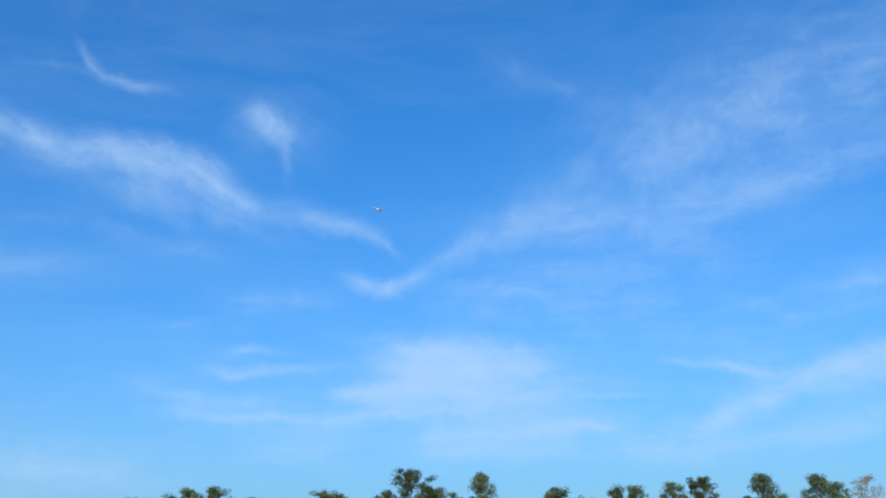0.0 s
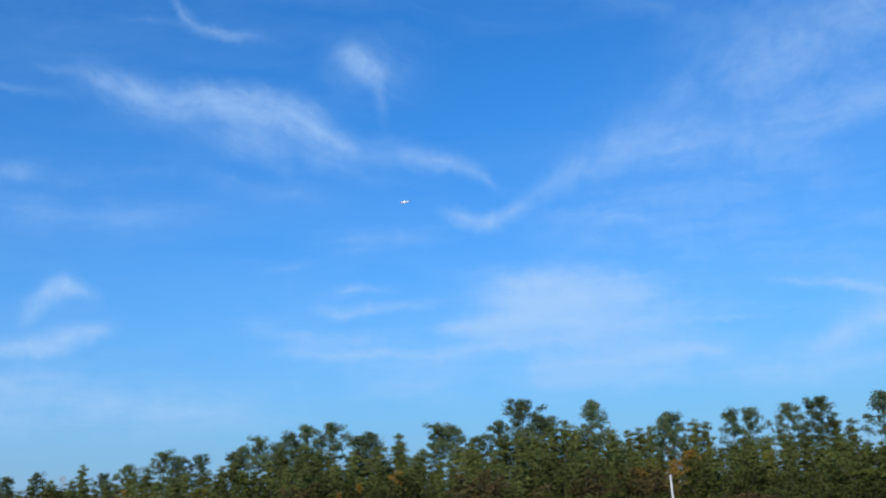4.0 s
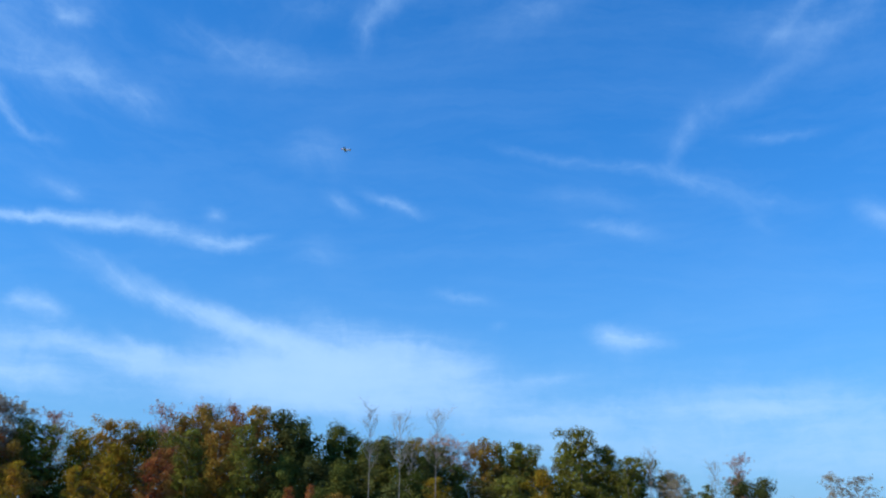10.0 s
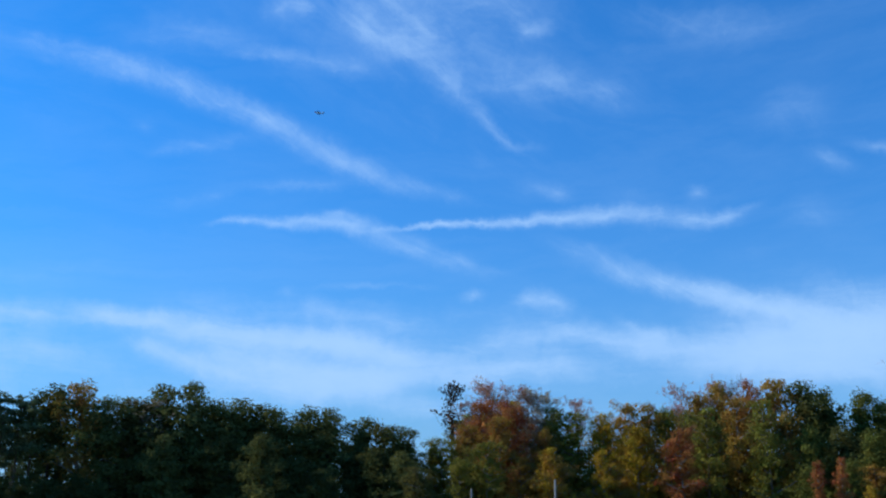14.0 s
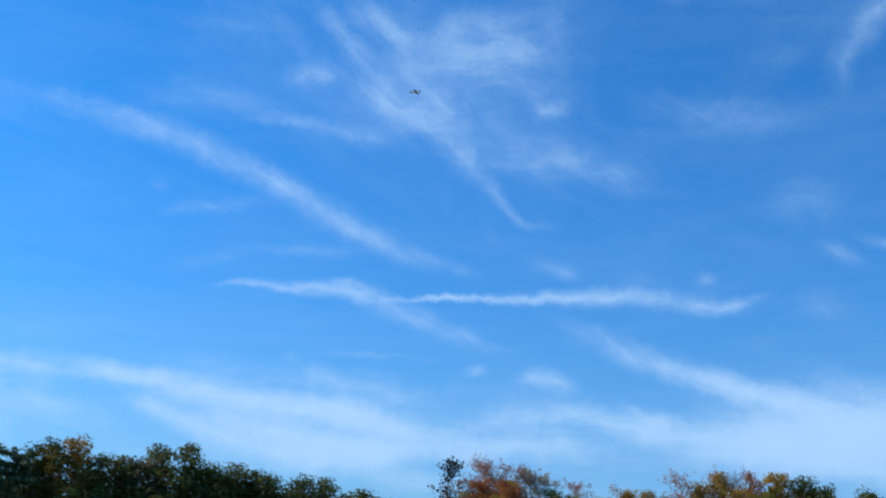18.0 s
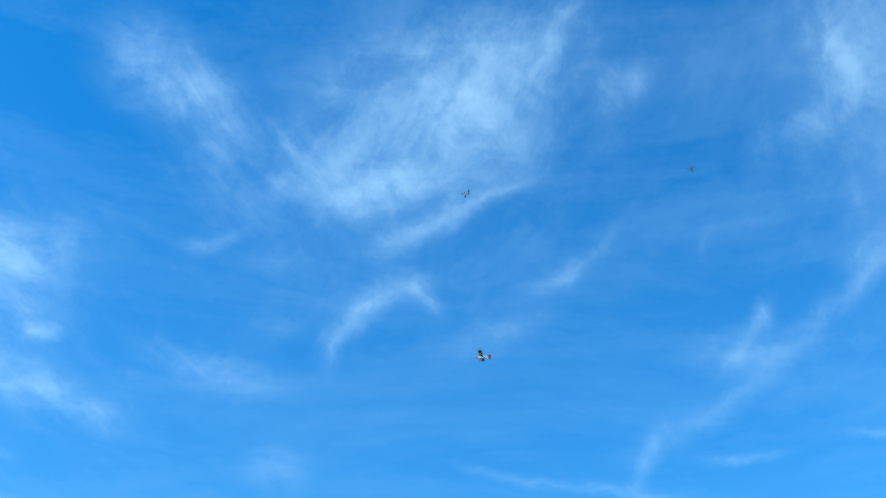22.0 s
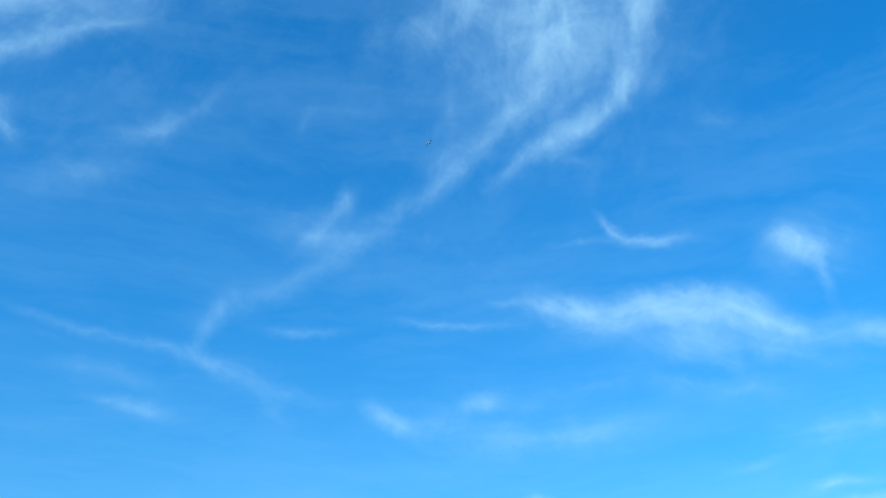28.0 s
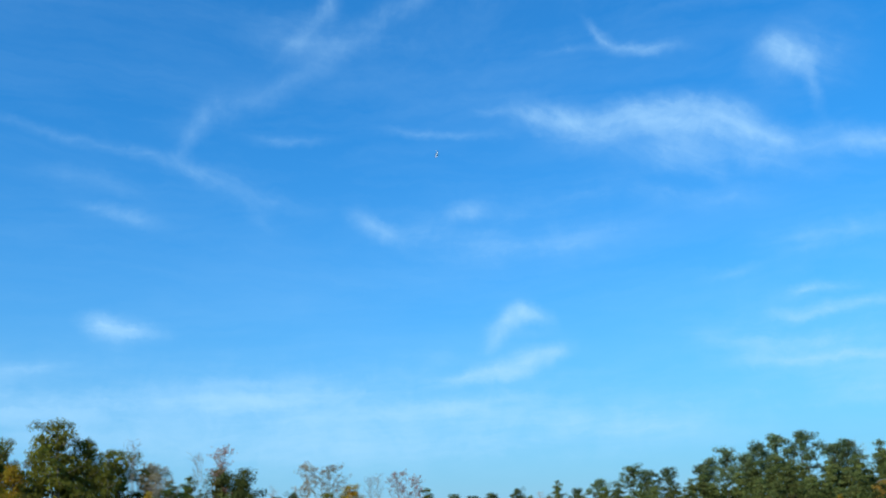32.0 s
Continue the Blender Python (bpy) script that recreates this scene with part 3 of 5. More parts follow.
# fibres: noise drawn out along each run, over bearing and height
split = wt.nodes.new("ShaderNodeSeparateXYZ")
wt.links.new(drift, split.inputs[0])
flat = wt.nodes.new("ShaderNodeCombineXYZ")
wt.links.new(wmath("ARCTAN2", split.outputs[0], split.outputs[1]), flat.inputs[0])
wt.links.new(split.outputs[2], flat.inputs[1])
puff = wnoise(drift, 22.0, 6.0, 0.65, 0.5).outputs["Fac"]
body = 0.0
for run, amount in cirrus.items():
    comb = wt.nodes.new("ShaderNodeMapping")
    comb.vector_type = "TEXTURE"
    wt.links.new(flat.outputs[0], comb.inputs["Vector"])
    comb.inputs["Rotation"].default_value, comb.inputs["Scale"].default_value = (0, 0, radians(run)), (1.0, 0.17 if abs(run) < 30 else 0.5, 1.0)
    fibre = wnoise(comb.outputs[0], 7.0 if abs(run) < 30 else 9.0, 7.0, 0.68, 0.25).outputs["Fac"]
    grain = wmath("ADD", wmath("MULTIPLY", fibre, 0.6), wmath("MULTIPLY", puff, 0.4))
    wisp = wt.nodes.new("ShaderNodeMapRange")          # thin cloud breaks up into threads, thick cloud closes
    wisp.interpolation_type = "SMOOTHSTEP"
    wt.links.new(grain, wisp.inputs["Value"])
    wt.links.new(wmath("MULTIPLY_ADD", amount, -0.15, 0.41), wisp.inputs["From Min"])
    wisp.inputs["From Max"].default_value = 0.72
    body = wmath("ADD", wmath("MULTIPLY", wmath("MULTIPLY", amount, 2.3), wmath("MULTIPLY_ADD", wisp.outputs[0], 0.78, 0.22)), body)
    if run == 0:
        veil = wnoise(comb.outputs[0], 2.4, 7.0, 0.66, 0.5).outputs["Fac"]
thin = wmath("MULTIPLY", wmath("MAXIMUM", wmath("SUBTRACT", veil, 0.44), 0.0), 0.36)
# light soaks into thick cloud: cover grows ever more slowly
cover = wmath("SUBTRACT", 1.0, wmath("EXPONENT", wmath("MULTIPLY", wmath("ADD", body, thin), -1.0)))
cover = wmath("MULTIPLY", cover, 0.88)

blue = wt.nodes.new("ShaderNodeTexSky")
blue.sky_type, blue.sun_disc = "NISHITA", False
blue.sun_elevation, blue.sun_rotation = radians(SUN_EL), radians(360 - SUN_AZ)
blue.air_density, blue.dust_density, blue.ozone_density = 1.3, 0.4, 3.0
deep = wt.nodes.new("ShaderNodeVectorMath")      # the clear, saturated blue of a dry autumn day
deep.operation = "MULTIPLY"
deep.inputs[1].default_value = (0.14, 0.98, 1.9)
wt.links.new(blue.outputs[0], deep.inputs[0])
mixer = wt.nodes.new("ShaderNodeMix")
mixer.data_type = "RGBA"
wt.links.new(cover, mixer.inputs[0])
haze = wt.nodes.new("ShaderNodeMix")             # pale haze of the lowest air
haze.data_type = "RGBA"
low = wt.nodes.new("ShaderNodeSeparateXYZ")
wt.links.new(sky_dir, low.inputs[0])
wt.links.new(wmath("MULTIPLY", wmath("EXPONENT", wmath("MULTIPLY", wmath("MAXIMUM", low.outputs[2], 0.0), -6.5)), 0.95), haze.inputs[0])
wt.links.new(deep.outputs[0], haze.inputs[6])
haze.inputs[7].default_value = (3.8, 5.3, 8.0, 1.0)
wt.links.new(haze.outputs[2], mixer.inputs[6])
mixer.inputs[7].default_value = (5.0, 7.6, 11.4, 1.0)
bg = wt.nodes.new("ShaderNodeBackground")
bg.inputs["Strength"].default_value = 0.1
wt.links.new(mixer.outputs[2], bg.inputs["Color"])
wout = wt.nodes.new("ShaderNodeOutputWorld")
wt.links.new(bg.outputs[0], wout.inputs["Surface"])


# ---- materials ----
def material(name):
    m = bpy.data.materials.new(name)
    m.use_nodes = True
    m.node_tree.nodes.clear()
    return m, m.node_tree.nodes, m.node_tree.links


def leaf_material(name, colour, spread=0.26, glow=0.35):
    """Foliage: dull leaves that let some light through, each clump a little different in hue and tone."""
    m, n, l = material(name)
    geo, info = n.new("ShaderNodeNewGeometry"), n.new("ShaderNodeObjectInfo")
    tone = n.new("ShaderNodeMath")
    tone.operation = "MULTIPLY_ADD"
    l.new(geo.outputs["Random Per Island"], tone.inputs[0])
    tone.inputs[1].default_value, tone.inputs[2].default_value = 2 * spread, 1 - spread
    tree = n.new("ShaderNodeMath")
    tree.operation = "MULTIPLY_ADD"
    l.new(info.outputs["Random"], tree.inputs[0])
    tree.inputs[1].default_value, tree.inputs[2].default_value = 0.5, 0.75
    both = n.new("ShaderNodeMath")
    both.operation = "MULTIPLY"
    l.new(tone.outputs[0], both.inputs[0])
    l.new(tree.outputs[0], both.inputs[1])
    pos = n.new("ShaderNodeTexCoord")
    patch = n.new("ShaderNodeTexNoise")
    l.new(pos.outputs["Object"], patch.inputs["Vector"])
    patch.inputs["Scale"].default_value, patch.inputs["Detail"].default_value = 0.45, 3.0
    hue = n.new("ShaderNodeHueSaturation")
    hue.inputs["Color"].default_value = (*colour, 1)
    shift = n.new("ShaderNodeMath")
    shift.operation = "MULTIPLY_ADD"
    l.new(patch.outputs["Fac"], shift.inputs[0])
    shift.inputs[1].default_value, shift.inputs[2].default_value = 0.14, 0.43
    l.new(shift.outputs[0], hue.inputs["Hue"])
    l.new(both.outputs[0], hue.inputs["Value"])
    dif, tra, mix, out = (n.new(k) for k in ("ShaderNodeBsdfDiffuse", "ShaderNodeBsdfTranslucent", "ShaderNodeMixShader", "ShaderNodeOutputMaterial"))
    l.new(hue.outputs[0], dif.inputs["Color"])
    l.new(hue.outputs[0], tra.inputs["Color"])
    mix.inputs[0].default_value = glow
    l.new(dif.outputs[0], mix.inputs[1])
    l.new(tra.outputs[0], mix.inputs[2])
    l.new(mix.outputs[0], out.inputs["Surface"])
    return m


def rough_material(name, dark, light, scale, stretch=(1, 1, 1), rough=0.9, bump=0.3):
    """A dull surface that varies between two tones at two scales, with relief."""
    m, n, l = material(name)
    pos, mp = n.new("ShaderNodeTexCoord"), n.new("ShaderNodeMapping")
    l.new(pos.outputs["Object"], mp.inputs["Vector"])
    mp.inputs["Scale"].default_value = stretch
    a, b = n.new("ShaderNodeTexNoise"), n.new("ShaderNodeTexNoise")
    for t, s in ((a, scale), (b, scale * 9)):
        l.new(mp.outputs[0], t.inputs["Vector"])
        t.inputs["Scale"].default_value, t.inputs["Detail"].default_value = s, 5.0
    add = n.new("ShaderNodeMath")
    add.operation = "MULTIPLY_ADD"
    l.new(b.outputs["Fac"], add.inputs[0])
    add.inputs[1].default_value = 0.5
    l.new(a.outputs["Fac"], add.inputs[2])
    ramp = n.new("ShaderNodeValToRGB")
    ramp.color_ramp.elements[0].position, ramp.color_ramp.elements[1].position = 0.55, 0.95
    ramp.color_ramp.elements[0].color, ramp.color_ramp.elements[1].color = (*dark, 1), (*light, 1)
    l.new(add.outputs[0], ramp.inputs[0])
    p, bp, out = n.new("ShaderNodeBsdfPrincipled"), n.new("ShaderNodeBump"), n.new("ShaderNodeOutputMaterial")
    l.new(ramp.outputs[0], p.inputs["Base Color"])
    p.inputs["Roughness"].default_value = rough
    bp.inputs["Strength"].default_value = bump
    l.new(b.outputs["Fac"], bp.inputs["Height"])
    l.new(bp.outputs[0], p.inputs["Normal"])
    l.new(p.outputs[0], out.inputs["Surface"])
    return m


def film_material(name, colour, rough=0.35):
    """Shrunk-on covering film of a model aircraft, slightly scuffed."""
    m, n, l = material(name)
    t, mx, p, out = (n.new(k) for k in ("ShaderNodeTexNoise", "ShaderNodeMix", "ShaderNodeBsdfPrincipled", "ShaderNodeOutputMaterial"))
    t.inputs["Scale"].default_value, t.inputs["Detail"].default_value = 14.0, 4.0
    mx.data_type = "RGBA"
    l.new(t.outputs["Fac"], mx.inputs[0])
    mx.inputs[6].default_value, mx.inputs[7].default_value = (*(c * 0.82 for c in colour), 1), (*colour, 1)
    l.new(mx.outputs[2], p.inputs["Base Color"])
    p.inputs["Roughness"].default_value = rough
    l.new(p.outputs[0], out.inputs["Surface"])
    return m


LEAF = {
    # greyer and bluer than the other pines: haze of distance mixed into the colour
    "pine": leaf_material("pine_needles", (0.125, 0.160, 0.078)),
    "young_pine": leaf_material("young_pine_needles", (0.148, 0.165, 0.052)),
    # needles toned darker: shade of the wood edge put into the colour
    "dark_pine": leaf_material("shaded_pine_needles", (0.114, 0.122, 0.038)),
    "green_pine": leaf_material("bright_pine_needles", (0.120, 0.132, 0.030)),
    "light_bush": leaf_material("fresh_brush_leaves", (0.120, 0.150, 0.035)),
    "hardwood_green": leaf_material("olive_leaves", (0.185, 0.175, 0.034)),
    "hardwood_brown": leaf_material("russet_leaves", (0.330, 0.200, 0.044)),
    "hardwood_gold": leaf_material("golden_leaves", (0.375, 0.248, 0.028)),
    "hardwood_red": leaf_material("red_leaves", (0.340, 0.130, 0.045)),
    # darker copy of the olive leaves, with the wood's shade in its colour
    "hardwood_dark": leaf_material("shade_toned_leaves", (0.110, 0.102, 0.030)),
    "pale_tree": leaf_material("faded_leaves", (0.330, 0.265, 0.170)),
    "bare_red": leaf_material("pinkish_leaves", (0.420, 0.220, 0.155)),
    "bare_dark": leaf_material("dark_clinging_leaves", (0.060, 0.045, 0.032)),
    "bush": leaf_material("brush_leaves", (0.072, 0.080, 0.022)),
    "dry_bush": leaf_material("dry_brush_leaves", (0.100, 0.075, 0.030)),
    "grass": leaf_material("dry_grass_blades", (0.300, 0.230, 0.110)),
}
BARK_PINE = rough_material("pine_bark", (0.055, 0.038, 0.026), (0.150, 0.105, 0.075), 2.0, (1, 1, 0.35), bump=0.6)
BARK_GREY = rough_material("grey_bark", (0.110, 0.095, 0.080), (0.300, 0.270, 0.235), 2.0, (1, 1, 0.3), bump=0.5)
BARK_PALE = rough_material("pale_bark", (0.170, 0.145, 0.130), (0.380, 0.335, 0.305), 1.5, (1, 1, 0.3), bump=0.4)
BARK_DARK = rough_material("dark_bark", (0.040, 0.030, 0.024), (0.110, 0.085, 0.065), 2.0, (1, 1, 0.35), bump=0.6)
TURF = rough_material("mown_grass", (0.055, 0.070, 0.020), (0.160, 0.140, 0.050), 0.15, bump=0.4)
PAINT_WHITE = rough_material("white_paint", (0.620, 0.610, 0.580), (0.820, 0.810, 0.790), 3.0, rough=0.5, bump=0.1)
POST_GREY = rough_material("weathered_post", (0.230, 0.210, 0.190), (0.420, 0.390, 0.350), 3.0, (1, 1, 0.3))
FILM_WHITE, FILM_RED = film_material("white_film", (0.82, 0.82, 0.80)), film_material("red_film", (0.50, 0.05, 0.035))
FILM_DARK, FILM_YELLOW = film_material("black_green_film", (0.022, 0.030, 0.026)), film_material("yellow_film", (0.62, 0.40, 0.05))
FILM_NAVY, CANOPY = film_material("navy_film", (0.03, 0.035, 0.07)), film_material("smoked_canopy", (0.02, 0.025, 0.03), 0.08)
CHITIN, RUBBER, PROP = film_material("amber_chitin", (0.22, 0.11, 0.03)), film_material("tyre_rubber", (0.02, 0.02, 0.02), 0.8), film_material("black_nylon", (0.03, 0.03, 0.03), 0.5)


# ---- helpers for meshes ----
def part(name, bm, mat, parent, label=""):
    me = bpy.data.meshes.new(name)
    bm.to_mesh(me)
    bm.free()
    me.materials.append(mat)
    ob = new(name, me)
    ob.parent = parent
    return tagged(ob, label)


def raw_part(name, verts, faces, mat, parent, smooth=False, label="", kind=""):
    me = bpy.data.meshes.new(name)
    me.from_pydata(verts, [], faces)
    me.materials.append(mat)
    if smooth:
        me.polygons.foreach_set("use_smooth", [True] * len(me.polygons))
    ob = new(name, me)
    ob.parent = parent
    return tagged(ob, label, kind=kind)


class Wood:
    """Collects tapered round limbs into one mesh."""

    def __init__(self):
        self.verts, self.faces = [], []

    def limb(self, points, radii, sides):
        first = len(self.verts)
        for i, p in enumerate(points):
            d = (points[min(i + 1, len(points) - 1)] - points[max(i - 1, 0)]).normalized()
            a = d.orthogonal().normalized()
            b = d.cross(a)
            for k in range(sides):
                t = 2 * math.pi * k / sides
                self.verts.append(p + (a * math.cos(t) + b * math.sin(t)) * radii[i])
        for i in range(len(points) - 1):
            for k in range(sides):
                q = first + i * sides + k
                r = first + i * sides + (k + 1) % sides
                self.faces.append((q, r, r + sides, q + sides))
        top = first + (len(points) - 1) * sides
        self.faces.append(tuple(range(top, top + sides)))


def bent(a, b, sag, rng, n=4):
    """Points of a limb from a to b that wanders a little."""
    side = Vector((rng.uniform(-1, 1), rng.uniform(-1, 1), rng.uniform(-1, 1))) * sag * (b - a).length
    return [a.lerp(b, i / n) + side * math.sin(math.pi * i / n) for i in range(n + 1)]


def blades(centres, spreads, count, length, width, rng, radial=0.0, lift=0.0, flat=0.75):
    """Small leaf or needle pieces round each centre; radial turns them outwards like a tuft."""
    c = np.repeat(np.asarray(centres, float), count, axis=0)
    s = np.repeat(np.asarray(spreads, float), count)[:, None]
    n = len(c)
    off = rng.normal(size=(n, 3))
    off /= np.linalg.norm(off, axis=1, keepdims=True)
    r = rng.uniform(0.15, 1.0, (n, 1)) ** 0.6
    p = c + off * r * s * np.array([1, 1, flat])
    face = off * 1.1 + rng.normal(size=(n, 3)) * 0.55
    face[:, 2] += 0.25
    u = rng.normal(size=(n, 3)) * (1 - radial) + off * radial * 2.0
    u[:, 2] += lift
    v = np.cross(face, u)
    v /= np.linalg.norm(v, axis=1, keepdims=True)
    u = u * radial + np.cross(v, face) * (1 - radial)
    u /= np.linalg.norm(u, axis=1, keepdims=True)
    k = rng.uniform(0.6, 1.3, (n, 1))
    a, b = u * length * 0.5 * k, v * width * 0.5 * k
    q = np.stack([p - a - b, p + a, p - a + b], 1)
    return q.reshape(-1, 3), np.arange(3 * n).reshape(n, 3)


def crown_part(name, q, f, mat, parent, label=""):
    return raw_part(name, q.tolist(), f.tolist(), mat, parent, label=label)


# ---- large structure: the field ----
ground_bm = bmesh.new()
bmesh.ops.create_grid(ground_bm, x_segments=60, y_segments=60, size=4500)
ground_rng = random.Random(3)
for v in ground_bm.verts:
    away = v.co.xy.length
    v.co.z = -0.02 if away < 400 else ground_rng.uniform(-1.5, 0.0)
gm = bpy.data.meshes.new("ground")
ground_bm.to_mesh(gm)
ground_bm.free()
gm.materials.append(TURF)
tagged(new("ground", gm), "mown grass of a flying field, green and straw", "ground", kind="structure")


# ---- trees: one function for each kind, in models 20 m high ----
TALL = 20.0


def trunk_part(root, rng, radius, top, bark, lean=0.02, label=""):
    w = Wood()
    tip = Vector((rng.uniform(-1, 1) * lean * TALL, rng.uniform(-1, 1) * lean * TALL, top))
    pts = bent(Vector((0, 0, -0.3)), tip, 0.008, rng, 7)
    w.limb(pts, [radius * (1.25 if i == 0 else 1) * (1 - 0.88 * i / 7) for i in range(8)], 8)
    raw_part("trunk", w.verts, w.faces, bark, root, True, label)
    return pts


def along(pts, t):
    x = max(0.0, min(0.9999, t)) * (len(pts) - 1)
    i = int(x)
    return pts[i].lerp(pts[i + 1], x - i)


def conifer(name, seed, mat, bark, low, spread, shape, limbs, tufts, blade, fat, needle=0.55, layer=0.5, dense=9, tuft=0.5, broad=0.32, even=0.6):
    """A pine: low is where the crown begins, shape its outline from there (0) to the top (1)."""
    rng, nr = random.Random(seed), np.random.default_rng(seed)
    root = new(name)
    pts = trunk_part(root, rng, 0.24, TALL * 0.985, bark)
    w, centres, sizes = Wood(), [], []
    for i in range(limbs):
        t = (i + rng.uniform(0.1, 0.9)) / limbs
        z = low + (0.99 - low) * t
        base = along(pts, z)
        turn = i * 2.4 + rng.uniform(-0.6, 0.6)
        reach = spread * shape(t) * rng.uniform(even, 1.1)
        tip = base + Vector((math.cos(turn) * reach, math.sin(turn) * reach, reach * rng.uniform(-0.1, 0.4 - 0.25 * t)))
        line = bent(base, tip, 0.06, rng, 3)
        w.limb(line, [0.075, 0.06, 0.04, 0.015], 3)
        for j in range(tufts):
            k = 1.0 - 0.62 * (j / max(1, tufts - 1)) * rng.uniform(0.7, 1.0) if tufts > 1 else 1.0
            p = along(line, k) + Vector((rng.uniform(-1, 1), rng.uniform(-1, 1), rng.uniform(-0.3, 0.7))) * 0.22 * reach
            centres.append(p)
            sizes.append(fat * rng.uniform(0.65, 1.2) * (1.05 - 0.25 * t))
    for i in range(7):
        centres.append(along(pts, 1.0 - 0.05 * i) + Vector((rng.gauss(0, 0.2), rng.gauss(0, 0.2), 0)) * i)
        sizes.append(fat * (0.7 + 0.09 * i))
    raw_part("branch_work", w.verts, w.faces, bark, root, kind="stuff")
    inner = [along(pts, low + (0.97 - low) * 0.88 * i / 9) for i in range(10)]
    core = [0.5 * spread * max(0.12, shape(0.88 * i / 9)) for i in range(10)]
    q2, f2 = blades(inner, core, dense, 1.3, 0.8, nr, flat=0.9)
    q, f = blades(centres, sizes, blade, needle, needle * broad, nr, radial=tuft, lift=0.2, flat=layer)
    crown_part("crown", np.vstack([q, q2]), np.vstack([f, f2 + len(q)]), mat, root)
    return root


def pine(seed):
    """A tall pine of the open stand: a bare trunk below, rising limbs that carry flat pads of needles, sky between them."""
    rng, nr = random.Random(seed), np.random.default_rng(seed)
    root = new("pine_tree")
    low, squat, lopside = rng.uniform(0.46, 0.60), rng.uniform(0.95, 1.4), rng.uniform(0, 6.28)
    pts = trunk_part(root, rng, 0.20, TALL * 0.965, BARK_PINE)
    w, centres, sizes = Wood(), [], []
    for i in range(17):
        t = (i + rng.uniform(0.1, 0.9)) / 17
        base = along(pts, low + (0.99 - low) * t)
        turn = i * 2.4 + rng.uniform(-0.7, 0.7)
        reach = 4.3 * squat * min(1.0, 0.55 + 1.7 * t) * (1.06 - t) ** 0.62 * rng.uniform(0.5, 1.12) * (1 + 0.22 * math.cos(turn - lopside))
        tip = base + Vector((math.cos(turn) * reach, math.sin(turn) * reach, reach * rng.uniform(-0.05, 0.45)))
        tip.z = min(tip.z, TALL * 0.955)
        line = bent(base, tip, 0.07, rng, 3)
        w.limb(line, [0.07, 0.055, 0.04, 0.015], 3)
        for j in range(4):
            p = along(line, (1.0, 0.86, 0.66, 0.46)[j]) + Vector((rng.gauss(0, 0.6), rng.gauss(0, 0.6), rng.uniform(-0.45, 0.75)))
            w.limb([along(line, 0.6 - 0.1 * j), p], [0.025, 0.01], 3)
            centres.append(p)
            sizes.append(rng.uniform(0.7, 1.35) * (1.0 if j < 2 else 0.85))
    for i in range(6):
        centres.append(pts[-1] + Vector((rng.gauss(0, 0.55), rng.gauss(0, 0.55), -0.5 * i * rng.uniform(0.4, 1.0))))
        sizes.append(rng.uniform(0.55, 0.95))
    for i in range(4):                               # dead stubs under the crown
        base = along(pts, low - 0.03 - 0.05 * i)
        turn = rng.uniform(0, 6.28)
        w.limb([base, base + Vector((math.cos(turn), math.sin(turn), 0.15)) * rng.uniform(0.6, 1.6)], [0.035, 0.01], 3)
    raw_part("branch_work", w.verts, w.faces, BARK_PINE, root, kind="stuff")
    q, f = blades(centres, sizes, 56, 0.40, 0.22, nr, radial=0.25, lift=0.2, flat=0.82)
    crown_part("crown", q, f, LEAF["pine"], root)
    return root


def open_pine(seed):
    return conifer("pine_tree", seed, LEAF["pine"], BARK_PINE, random.Random(seed).uniform(0.52, 0.66), 4.4,
                   lambda t: min(1.0, 0.6 + 1.3 * t) * (1.03 - t) ** 0.45, 15, 3, 44, 1.1, 0.38, 0.5, 2, 0.3, 0.5, 0.4)


def young_pine(seed):
    round_top = random.Random(seed).uniform(0.42, 0.7)
    return conifer("young_pine_tree", seed, LEAF["young_pine"], BARK_PINE, 0.03, 5.0, lambda t: (1.02 - t) ** round_top, 30, 3, 30, 1.3, 0.46, 0.6, 30, 0.3, 0.45, 0.6)


def dark_pine(seed, leaf="dark_pine"):
    return conifer("dark_pine_tree" if leaf == "dark_pine" else "pine_tree", seed, LEAF[leaf], BARK_DARK, 0.05, 5.6, lambda t: min(1.0, 0.6 + 1.2 * t) * (1.02 - t) ** 0.46, 24, 2, 105, 1.8, 0.40, 0.9, 40, 0.05, 0.55, 0.75)


